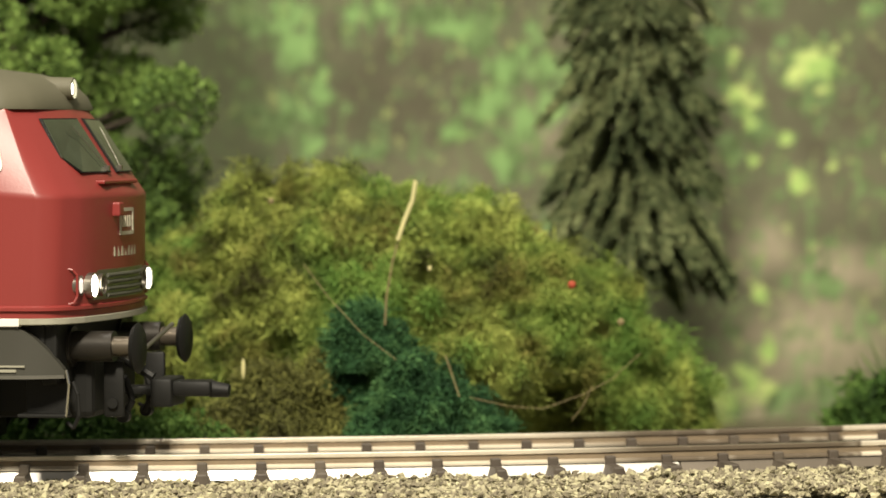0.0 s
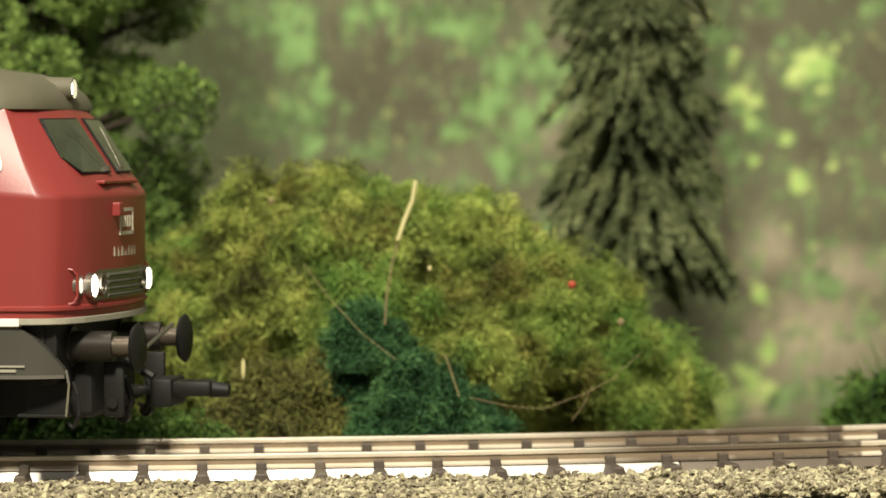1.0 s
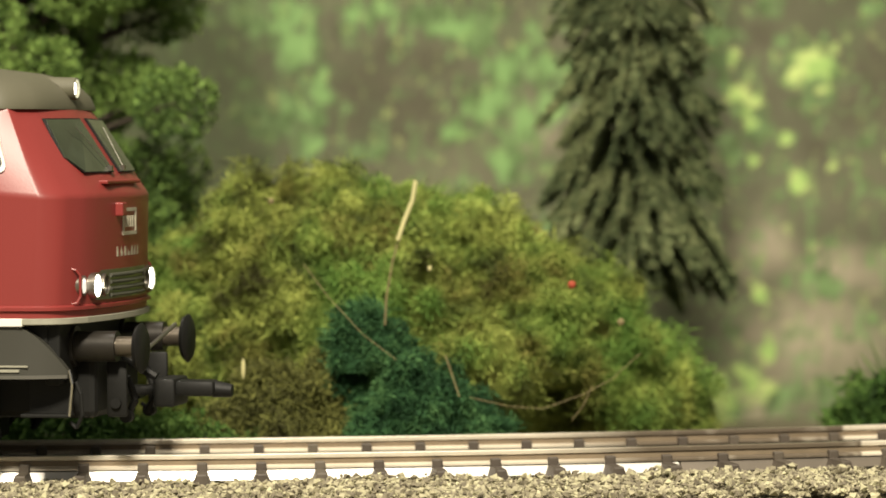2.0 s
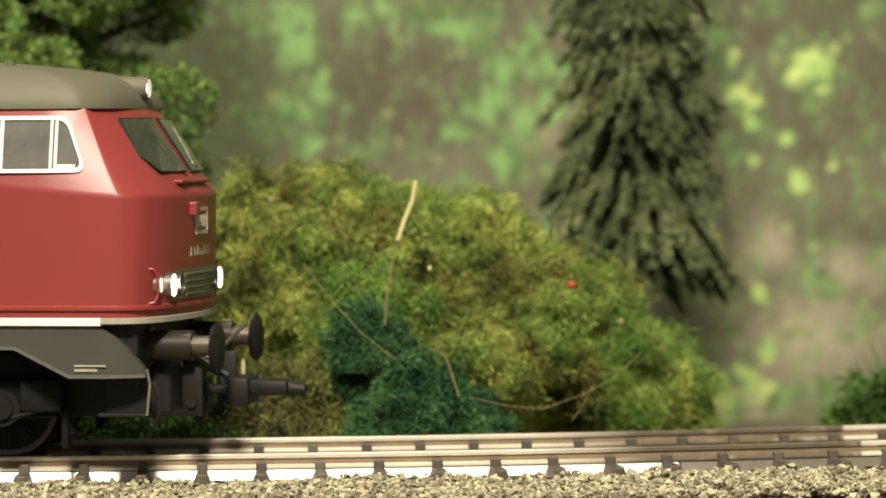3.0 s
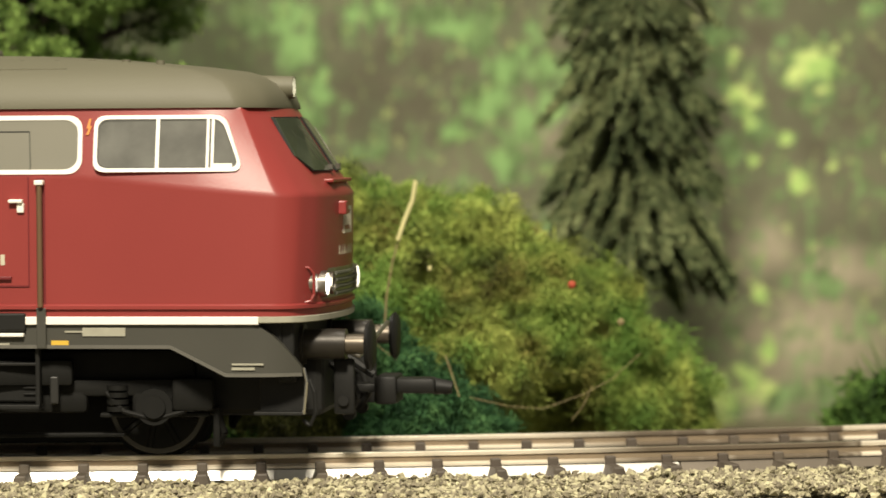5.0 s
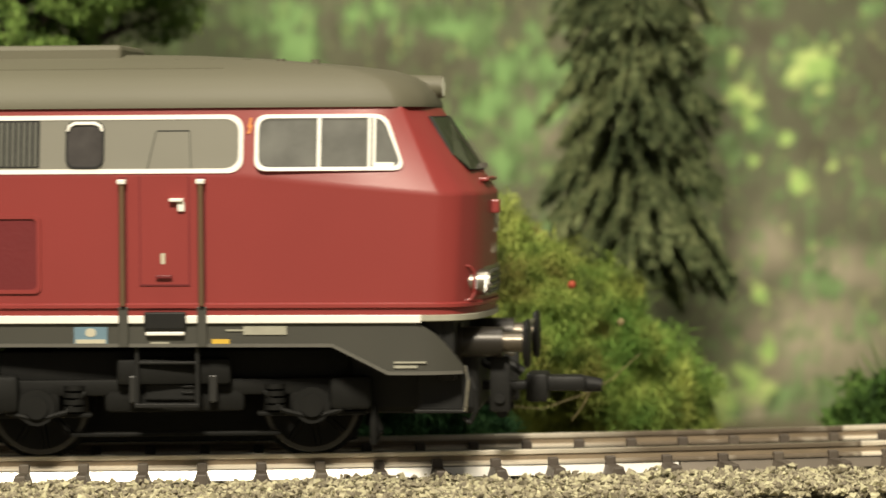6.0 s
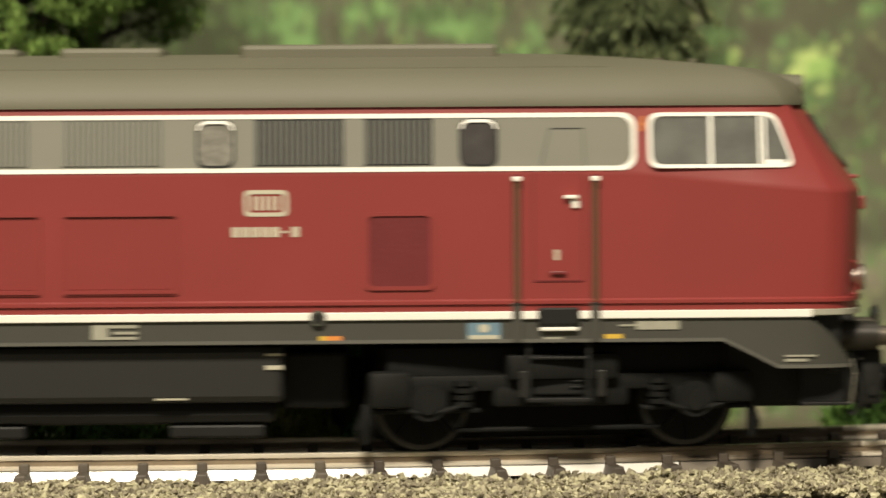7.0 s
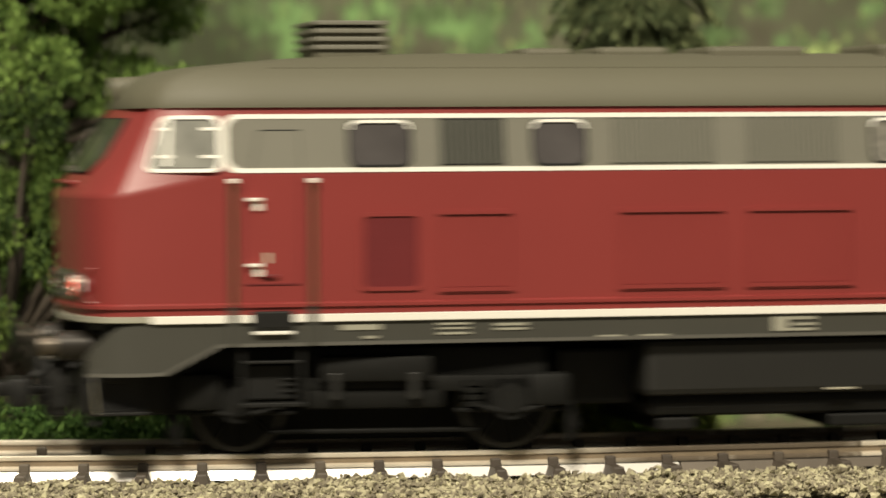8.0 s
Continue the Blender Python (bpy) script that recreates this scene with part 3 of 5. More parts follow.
def build_nose(loco, body, e, lit):
    """One end: e is 1 for the leading end, -1 for the other."""
    def P(l, y, z):
        return (along(l, e), y, z)

    def back(y):
        return 0.0075 * y * y + max(0, abs(y) - 9.5) ** 2 * 0.09

    def sheet(bm, pts, lift, thick=0.3):
        # pts as (y, z) on the sloped upper front
        top = [bm.verts.new(P(nose_x(z) + lift - back(y), y, z)) for y, z in pts]
        low = [bm.verts.new(P(nose_x(z) + lift - thick - back(y), y, z)) for y, z in pts]
        bm.faces.new(top)
        for i in range(len(pts)):
            j = (i + 1) % len(pts)
            bm.faces.new((top[i], top[j], low[j], low[i]))
    for s in (-1, 1):
        o = [(1.3, 32.3), (10.2, 32.3), (12.0, 34.0), (11.2, 38.5), (1.3, 38.6)]
        mid = [(s * y, z) for y, z in o]
        bm = bmesh.new()
        sheet(bm, mid, 0.32)
        w = part("windscreen_rim", bm, BLACK, body, "dark windscreen seal")
        bm = bmesh.new()
        sheet(bm, [(5.8 * s + (y - 5.8 * s) * 0.965, 35.5 + (z - 35.5) * 0.955) for y, z in mid], 0.38)
        part("windscreen", bm, SCREEN, w, "greenish dark windscreen")
        bm = bmesh.new()
        wire(bm, [P(nose_x(32.8) + 0.6, s * 2.6, 32.8), P(nose_x(37.5) + 0.4, s * 5.5, 37.5)], 0.05)
        box(bm, along(nose_x(33) + 0.6, e) - 0.3, along(nose_x(33) + 0.6, e) + 0.3, s * 2.6 - 0.3, s * 2.6 + 0.3, 32.5, 33.1)
        part("wiper", bm, STEEL, w, "steel wiper arm")
        # lamp cluster
        bm = bmesh.new()
        lamp_shell(bm, P(85.5, s * 11.1, 19.6), P(88.0, s * 11.1, 19.6), 1.5, 1.5, 1.3, 0.4)
        hl = part("headlight", bm, STEEL, body, "chrome headlight", True)
        bm = bmesh.new()
        tube(bm, P(87.5, s * 11.1, 19.6), P(87.8, s * 11.1, 19.6), 1.28, 1.2, seg=24)
        part("lens", bm, HEADLIGHT if lit else TAILGLOW, hl, "lit white lens" if lit else "glowing red lens", True)
        bm = bmesh.new()
        lamp_shell(bm, P(84.4, s * 13.3, 19.7), P(87.1, s * 13.3, 19.7), 1.0, 1.15, 1.0, 0.15)
        tl = part("tail_lamp", bm, STEEL if lit else DARKRED, body, "metal-rimmed tail lamp" if lit else "red-rimmed tail lamp", True)
        bm = bmesh.new()
        tube(bm, P(86.7, s * 13.3, 19.7), P(87.06, s * 13.3, 19.7), 0.98, 0.85, seg=20)
        part("lens", bm, PALELAMP, tl, "clear lens", True)
        bm = bmesh.new()
        wire(bm, [P(85.6, s * 14.9, 17.6), P(86.6, s * 14.7, 17.8), P(86.95, s * 14.5, 18.5), P(86.95, s * 14.5, 20.9), P(86.5, s * 14.7, 21.5), P(85.6, s * 14.9, 21.7)], 0.16)
        part("corner_grip", bm, RED, body, "red bent grip")
        bm = bmesh.new()
        lamp_shell(bm, P(86.6, s * 8.3, 19.6), P(88.25, s * 8.3, 19.6), 1.3, 1.3, 1.1, 0.4)
        il = part("marker_lamp", bm, STEEL, body, "unlit lamp in a chrome ring", True)
        bm = bmesh.new()
        tube(bm, P(87.6, s * 8.3, 19.6), P(87.95, s * 8.3, 19.6), 1.08, 1.0, seg=20)
        part("lens", bm, PANE, il, "dark lens", True)
        # buffers
        bm = bmesh.new()
        tube(bm, P(84.5, s * 10.06, 12.7), P(89.9, s * 10.06, 12.7), 1.75, seg=24)
        tube(bm, P(84.0, s * 10.06, 12.7), P(85.2, s * 10.06, 12.7), 2.3, seg=24)
        bf = part("buffer", bm, GUNMETAL, loco, "black round buffer", True)
        bm = bmesh.new()
        tube(bm, P(89.8, s * 10.06, 12.7), P(92.4, s * 10.06, 12.7), 1.15, seg=20)
        part("plunger", bm, PLUNGER, bf, "brown-grey metal plunger", True)
        bm = bmesh.new()
        tube(bm, P(92.2, s * 10.06, 12.5), P(92.7, s * 10.06, 12.5), 2.5, 2.9, seg=28)
        tube(bm, P(92.7, s * 10.06, 12.5), P(93.0, s * 10.06, 12.5), 2.9, 2.5, seg=28)
        part("buffer_head", bm, BLACK, bf, "black buffer disc", True)
        # brake pipe, corner step
        bm = bmesh.new()
        wire(bm, [P(86.0, s * 15.9, 10.4), P(86.3, s * 15.9, 8.8), P(85.9, s * 15.8, 5.2)], 0.16)
        part("step_rail", bm, SILVER, loco, "bright step handrail", True)
        bm = bmesh.new()
        x0, x1 = sorted((along(80.2, e), along(85.8, e)))
        box(bm, x0, x1, *sorted((s * 13.2, s * 15.8)), 5.0, 5.4, 0.1)
        box(bm, x0 + 0.3, x1 - 0.3, *sorted((s * 12.8, s * 13.3)), 5.2, 9.8, 0.1)
        wire(bm, [P(86.4, s * 14.6, 9.0), P(87.0, s * 14.8, 7.6), P(87.1, s * 14.8, 5.2), P(86.4, s * 14.6, 3.8), P(85.6, s * 14.4, 4.4)], 0.24)
        part("corner_step", bm, BLACK, loco, "black corner step")
        bm = bmesh.new()
        wire(bm, [P(86.4, s * 4.2, 10.5), P(89.5, s * 4.3, 8.6), P(90.3, s * 4.3, 6.2), P(89.2, s * 4.2, 4.2)], 0.42)
        tube(bm, P(89.4, s * 4.2, 4.4), P(89.4, s * 5.4, 4.4), 0.75, seg=14)
        part("brake_hose", bm, BLACK, loco, "black brake hose", True)
    # grille between the lamps
    bm = bmesh.new()
    row = [(-12.2, 86.95), (-9.6, 87.65), (-6.4, 88.15), (0.0, 88.5), (6.4, 88.15), (9.6, 87.65), (12.2, 86.95)]
    prev = None
    for y, l in row:
        vs = [bm.verts.new(P(a, y, z)) for a, z in ((l - 1.2, 17.7), (l, 17.95), (l, 21.3), (l - 1.2, 21.55))]
        if prev:
            for k in range(4):
                bm.faces.new((prev[k], vs[k], vs[(k + 1) % 4], prev[(k + 1) % 4]))
        else:
            bm.faces.new(vs)
        prev = vs
    bm.faces.new(prev)
    g = part("front_grille", bm, STEEL, body, "dull metal lamp panel")
    for k in range(4):
        bm = bmesh.new()
        wire(bm, [P(l + 0.02, y * 1.06, 18.35 + 0.75 * k) for y, l in row[2:5]], 0.24)
        part("grille_slat", bm, LOUVRE, g)
    bm = bmesh.new()
    x0, x1 = sorted((along(86.2, e), along(88.1, e)))
    box(bm, x0, x1, -7.2, 6.4, 31.0, 31.45, 0.15)
    part("front_rail", bm, RED, body, "red front ledge")
    if lit:
        front_marks(body, e)
    # roof headlight
    bm = bmesh.new()
    lamp_shell(bm, P(78.0, 0, 42.0), P(82.4, 0, 42.0), 1.45, 1.3, 1.1, 0.5)
    tl = part("roof_headlight", bm, ROOF, body, "grey roof headlight", True)
    bm = bmesh.new()
    tube(bm, P(81.65, 0, 42.0), P(81.95, 0, 42.0), 1.04, 0.95, seg=24)
    part("lens", bm, HEADLIGHT if lit else SILVER, tl, "lit white lens" if lit else "unlit lens", True)
    # buffer beam and coupling
    bm = bmesh.new()
    x0, x1 = sorted((along(83.0, e), along(84.8, e)))
    box(bm, x0, x1, -15.5, 15.5, 8.6, 15.6, 0.3)
    part("buffer_beam", bm, BLACK, loco, "black buffer beam")
    bm = bmesh.new()
    x0, x1 = sorted((along(71.5, e), along(87.0, e)))
    box(bm, x0, x1, -9.0, 9.0, 4.4, 13.5, 0.8)
    part("pilot", bm, BLACK, loco, "black pilot block under the beam")
    for s in (-1, 1):
        bm = bmesh.new()
        x0, x1 = sorted((along(88.2, e), along(90.6, e)))
        box(bm, x0, x1, s * 8.6 - 0.35, s * 8.6 + 0.35, 4.6, 11.0, 0.3)
        tube(bm, P(89.4, s * 8.0, 6.2), P(89.4, s * 9.4, 6.2), 0.6, seg=14)
        part("pilot_bracket", bm, BLACK, loco, "black hanging bracket", True)
    bm = bmesh.new()
    x0, x1 = sorted((along(76.0, e), along(96.0, e)))
    box(bm, x0, x1, -1.4, 1.4, 6.6, 7.6, 0.2)
    x0, x1 = sorted((along(92.0, e), along(94.6, e)))
    box(bm, x0, x1, -3.2, 3.2, 5.3, 8.6, 0.4)
    x0, x1 = sorted((along(94.2, e), along(99.0, e)))
    box(bm, x0, x1, -2.4, 1.0, 6.5, 8.3, 0.5)
    tube(bm, P(98.6, -0.7, 7.3), P(100.8, -0.7, 7.1), 1.0, 0.75, seg=12)
    wire(bm, [P(84.8, 0, 12.0), P(87.5, 0, 11.4), P(90.0, 0, 9.6), P(91.6, 0, 8.6)], 0.55)
    part("coupling", bm, BLACK, loco, "black close coupling", True)
    bm = bmesh.new()
    wire(bm, [P(86.8, -6.0, 12.6), P(90.6, -5.0, 11.0), P(92.4, 5.5, 14.4)], 0.26)
    part("coupling_chain", bm, STEEL, loco, "thin steel screw coupling", True)


def build_locomotive():
    loco = empty("diesel_locomotive", "dark red model diesel locomotive with grey roof on the rails", "locomotive")
    # body shell
    low = outline(82.2, 17.6, 87.0, 12.6, 1.3, tight=1.8)
    belt = outline(83.0, 17.6, 87.3, 12.6, 1.3, crease=True)
    def between(a, b, t):
        return [(p[0] + (q[0] - p[0]) * t, p[1] + (q[1] - p[1]) * t) for p, q in zip(a, b)]
    rows = [[low, 16.2, low, 16.2], [], [], [], [], []]
    for e in (1, -1):
        top = outline(78.7, 16.5, 80.9, 10.4, 1.1, top=e, crease=True)
        zb = [belt_z(x, e) for x, y in belt]
        rows[1] += [between(low, belt, 0.97), [z - 0.35 for z in zb]]
        rows[2] += [belt, zb]
        rows[3] += [between(belt, top, 0.045), [z + 0.045 * (39.7 - z) for z in zb]]
        rows[4] += [between(belt, top, 0.96), [z + (39.7 - z) * 0.96 for z in zb]]
        rows[5] += [top, 39.7]
    body = part("body_shell", ring(rows), RED, loco, "dark red body shell", True)
    # lip and white line round the foot of the body
    def grown(d):
        return outline(82.2 + d * 0.4, 17.6 + d, 87.0 + d, 12.6 + d * 0.5, 1.3, tight=1.8)
    part("foot_lip", ring([(grown(0.05), 16.9), (grown(0.35), 17.05), (grown(0.35), 17.4), (grown(0.05), 17.6)]), RED, body, "red rounded lip", True)
    # the white line's run round the ends, greyed to paint its unlit side
    part("foot_rim", ring([(grown(0.1), 15.45), (grown(0.28), 15.55), (grown(0.28), 16.12), (grown(0.1), 16.2)]), DULL, body, "rim round the ends, its white dulled as painted shade", False)
    for s in (-1, 1):
        bm = bmesh.new()
        box(bm, along(80.0, -1), along(81.2, 1), *sorted((s * 16.8, s * 17.92)), 15.3, 16.2, 0.08)
        part("white_line", bm, WHITE, body, "white line along the side")
    # roof
    lv = []
    for z, w, ls, lf, wf in ((39.55, 16.9, 77.9, 81.3, 11.0), (39.95, 16.9, 77.9, 81.3, 11.0), (41.2, 16.6, 77.4, 80.8, 10.6), (42.4, 15.8, 76.4, 79.8, 9.6), (43.2, 14.8, 75.0, 78.4, 8.8),
                             (43.9, 13.6, 72.6, 76.0, 7.6), (44.4, 12.2, 68.8, 72.2, 6.2), (44.9, 10.6, 63.2, 67.0, 4.8), (45.4, 8.4, 57.0, 61.0, 3.8), (45.8, 5.8, 50.0, 54.0, 2.8), (46.0, 3.0, 42.0, 46.0, 1.6)):
        lv.append((outline(ls, w, lf, wf, 0.8, top=1), z, outline(ls, w, lf, wf, 0.8, top=-1), z))
    roof = part("roof", ring(lv), ROOF, loco, "grey rounded roof", True)
    for x0, x1, w, z1 in ((17.4, 47.3, 8.0, 47.0), (-3.7, 8.4, 7.0, 46.75), (-17.0, -8.5, 6.0, 46.7), (-26.0, -20.0, 5.0, 46.6)):
        bm = bmesh.new()
        box(bm, x0, x1, -w, w, 44.6, z1, 0.55)
        part("roof_hatch", bm, ROOF, roof, "low grey roof hatch")
    for y in (-13.2, 13.2):
        bm = bmesh.new()
        box(bm, -58.0, 60.0, y - 0.12, y + 0.12, 43.7, 44.16)
        part("roof_seam", bm, ROOF, roof)
    bm = bmesh.new()
    box(bm, -51.2, -43.2, -6.0, 6.0, 45.2, 49.1, 0.2)
    ch = part("exhaust_hood", bm, ROOF, roof, "slatted exhaust stack")
    for k in range(4):
        bm = bmesh.new()
        box(bm, -51.5, -42.9, -6.5, 6.5, 46.4 + 0.95 * k, 46.9 + 0.95 * k, 0.1)
        part("stack_slat", bm, BEIGE, ch)
    for k in range(5):
        bm = bmesh.new()
        tube(bm, (70 - k * 4, -9.0, 43.5), (70 - k * 4, -9.0, 45.2 - 0.12 * (k == 0)), 0.5, seg=10)
        part("lifting_eye", bm, ROOF, roof)
    # underframe skirts with deeper ends
    for s in (-1, 1):
        bm, edge = bmesh.new(), bmesh.new()
        xs = [along(l, -1) for l in (87.0, 86.7, 86.2, 85.5, 84.5, 83.4, 82.4, 81.4, 78.1, 77.4, 72.5, 71.1, 41.0)] + [0, 40, 72.6, 74.0, 78.9, 79.6, 81.9, 83.1, 84.1, 85.0, 85.7, 86.4, 86.9, 87.25]
        prev = None
        for x in xs:
            l = x - MID if x > MID else MID - x + SHORT * (x < -31)
            cut = 80.0 if x > MID else 81.2
            y = 17.45 - max(0.0, l - 80.0) ** 2 * 0.055
            a = l
            zb = 12.7 if a < 71.0 else (12.7 - (a - 71.0) * 0.49 if a < 77.4 else 9.5)
            zt = max(zb + 0.4, 15.35 - 0.24 * max(0.0, l - cut) ** 1.75)
            row = [(x, s * y, zt), (x, s * y, zb), (x, s * (y - 1.2), zb), (x, s * (y - 1.2), zt)]
            lip = [(x, s * (y + 0.22), zb + 0.32), (x, s * (y + 0.22), zb - 0.06), (x, s * (y - 1.3), zb - 0.06), (x, s * (y - 1.3), zb + 0.32)]
            vs, ls = [bm.verts.new(p) for p in row], [edge.verts.new(p) for p in lip]
            if prev:
                for k in range(4):
                    bm.faces.new((prev[0][k], vs[k], vs[(k + 1) % 4], prev[0][(k + 1) % 4]))
                    edge.faces.new((prev[1][k], ls[k], ls[(k + 1) % 4], prev[1][(k + 1) % 4]))
            else:
                bm.faces.new(vs)
                edge.faces.new(ls)
            prev = (vs, ls)
        bm.faces.new(prev[0])
        edge.faces.new(prev[1])
        sk = part("skirt", bm, FRAME, loco, "dark grey underframe skirt", True)
        part("skirt_edge", edge, FRAMEEDGE, sk, "paler lower edge", True)
    bm = bmesh.new()
    box(bm, -77.0, 85.0, -15.8, 15.8, 12.4, 16.0, 0.3)
    part("frame", bm, BLACK, loco, "black main frame")
    # fuel tank between the bogies
    bm = bmesh.new()
    box(bm, -14.3, 22.3, -15.6, 15.6, 5.8, 12.4, 0.8)
    tank = part("fuel_tank", bm, TANK, loco, "dark grey fuel tank")
    bm = bmesh.new()
    box(bm, -13.4, 21.4, -13.6, 13.6, 3.2, 5.9, 1.1)
    part("tank_belly", bm, BLACK, tank, "black rounded belly of the tank")
    for x0, x1 in ((-12.0, -7.5), (9.0, 20.0)):
        bm = bmesh.new()
        box(bm, x0, x1, -13.0, 13.0, 1.6, 3.15, 0.3)
        part("tank_sump", bm, BLACK, tank, "dark sump below the tank")
    for s in (-1, 1):
        for x0, x1, z0, z1 in ((20.2, 22.2, 11.2, 11.5), (20.2, 22.2, 9.6, 10.1), (7.6, 11.3, 6.2, 6.4)):
            bm = bmesh.new()
            box(bm, x0, x1, min(s * 15.5, s * 15.85), max(s * 15.5, s * 15.85), z0, z1, 0.05)
            part("tank_mark", bm, CREAM, tank)
    # added inner chassis blocks that keep the gaps by the tank dark
    for x0, x1 in ((21.8, 29.6), (-23.4, -13.8)):
        bm = bmesh.new()
        box(bm, x0, x1, -9.0, 9.0, 4.6, 11.2, 0.5)
        part("gap_block", bm, BLACK, loco, "black block added to darken the gap between tank and bogie")
    for s in (-1, 1):
        build_side(loco, body, s)
    build_nose(loco, body, 1, True)
    build_nose(loco, body, -1, False)
    return loco


def build_bogie(loco, x, turn):
    """A two-axle bogie with its wheelsets; returns the wheelsets."""
    bm = bmesh.new()
    for s in (-1, 1):
        y0, y1 = sorted((s * 12.6, s * 14.4))
        box(bm, -21.5, 21.5, y0, y1, 6.9, 8.8, 0.3)
        box(bm, -8.0, 8.0, y0, y1, 5.0, 8.0, 0.6)
        for xa in (-15.6, 15.6):
            box(bm, xa - 2.6, xa + 2.6, y0, y1, 4.6, 8.8, 0.5)
            tube(bm, (xa, s * 12.0, 5.7), (xa, s * 15.2, 5.7), 2.1, seg=20)
            tube(bm, (xa, s * 15.0, 5.7), (xa, s * 15.7, 5.7), 1.3, seg=16)
            for d in (-4.2, 4.2):
                for k in range(4):
                    tube(bm, (xa + d, s * 14.1, 5.2 + 0.8 * k), (xa + d, s * 14.1, 5.75 + 0.8 * k), 1.25, seg=14)
            box(bm, xa - 6.2, xa + 6.2, *sorted((s * 12.8, s * 14.6)), 4.5, 5.0, 0.15)
            wire(bm, [(xa - 5.5, s * 14.6, 7.4), (xa - 3.4, s * 15.0, 5.2), (xa, s * 15.1, 4.3), (xa + 3.4, s * 15.0, 5.2), (xa + 5.5, s * 14.6, 7.4)], 0.3)
        box(bm, -6.5, 6.5, *sorted((s * 13.5, s * 16.0)), 8.2, 11.2, 0.5)
        box(bm, -22.4, -17.6, *sorted((s * 13.0, s * 16.0)), 5.2, 9.4, 0.6)
        box(bm, 17.6, 22.4, *sorted((s * 13.0, s * 15.6)), 5.2, 9.0, 0.6)
        box(bm, -12.0, 12.0, *sorted((s * 11.4, s * 12.4)), 2.1, 2.6, 0.15)
        box(bm, -23.0, -22.2, *sorted((s * 12.6, s * 14.0)), 1.0, 5.6, 0.2)
        box(bm, 22.2, 23.0, *sorted((s * 12.6, s * 14.0)), 1.0, 5.6, 0.2)
        wire(bm, [(22.6, s * 13.3, 5.0), (23.4, s * 13.0, 2.6), (22.6, s * 12.2, 1.2)], 0.45)
        wire(bm, [(-22.6, s * 13.3, 5.0), (-23.4, s * 13.0, 2.6), (-22.6, s * 12.2, 1.2)], 0.45)
    box(bm, -20.0, 20.0, -12.7, 12.7, 7.4, 12.0, 0.4)
    box(bm, -21.0, 21.0, -6.2, 6.2, 0.9, 8.0, 0.5)
    bogie = part("bogie", bm, BOGIE, loco, "black bogie with springs and axle boxes", True)
    bogie.matrix_basis = pose(x * MM, 0, 0, 0, 0, turn)
    for s in (-1, 1):
        for xa in (-4.6, 4.4):
            bm = bmesh.new()
            box(bm, xa - 0.5, xa + 0.5, *sorted((s * 15.2, s * 16.1)), 6.2, 9.3, 0.15)
            part("damper", bm, TANK, bogie, "grey damper")
    sets = []
    for xa in (-15.6, 15.6):
        bm = bmesh.new()
        for s in (-1, 1):
            tube(bm, (0, s * 7.0, 0), (0, s * 7.7, 0), 6.3, seg=40)
            tube(bm, (0, s * 7.7, 0), (0, s * 9.9, 0), 5.75, 5.65, seg=40)
            tube(bm, (0, s * 9.7, 0), (0, s * 10.3, 0), 1.6, seg=20)
            for k in range(9):
                a = 2 * math.pi * k / 9
                tube(bm, (1.6 * math.cos(a), s * 10.0, 1.6 * math.sin(a)), (4.9 * math.cos(a), s * 10.0, 4.9 * math.sin(a)), 0.4, seg=6)
        tube(bm, (0, -7.2, 0), (0, 7.2, 0), 1.0, seg=12)
        ws = part("wheelset", bm, BOGIE, bogie, "dark wheelset with metal treads", True)
        ws.location = (xa * MM, 0, 5.5 * MM)
        for s in (-1, 1):
            bm = bmesh.new()
            tube(bm, (0, s * 9.86, 0), (0, s * 10.02, 0), 5.6, 5.5, seg=40)
            part("tread", bm, TYRE, ws, "bright worn tyre face", True)
            bm = bmesh.new()
            tube(bm, (0, s * 9.9, 0), (0, s * 10.1, 0), 5.0, seg=32)
            part("wheel_web", bm, BOGIE, ws)
        sets.append((ws, xa))
    return sets


# ---- the track ----
def on_curve(angle, offset, z):
    """A point beside the track: offset is towards the curve's centre, in millimetres."""
    r = R - offset * MM
    return Vector((XC + r * math.sin(angle), R - r * math.cos(angle), z * MM))


def sweep(name, profile, a0, a1, n, material):
    """A bar of the given (offset, z) profile bent along the curve."""
    verts, faces, k = [], [], len(profile)
    for i in range(n + 1):
        a = a0 + (a1 - a0) * i / n
        verts += [on_curve(a, o, z) for o, z in profile]
    for i in range(n):
        for j in range(k):
            faces.append((i * k + j, i * k + (j + 1) % k, (i + 1) * k + (j + 1) % k, (i + 1) * k + j))
    faces += [tuple(range(k)), tuple(range(n * k, n * k + k))]
    return raw_mesh(name, verts, faces, material)


WEB_FORM = ((0.2, -0.60), (0.2, -1.22), (-0.2, -1.22), (-0.2, -0.60))
RAIL_FORM = ((-0.42, 0.0), (0.42, 0.0), (0.5, -0.1), (0.46, -0.5), (0.14, -0.62), (0.14, -1.2), (0.95, -1.45), (0.95, -1.68), (-0.95, -1.68), (-0.95, -1.45), (-0.14, -1.2), (-0.14, -0.62), (-0.46, -0.5), (-0.5, -0.1))
A0, A1, PITCH, FIRST = -0.75, 0.75, 0.0165336, 0.02107


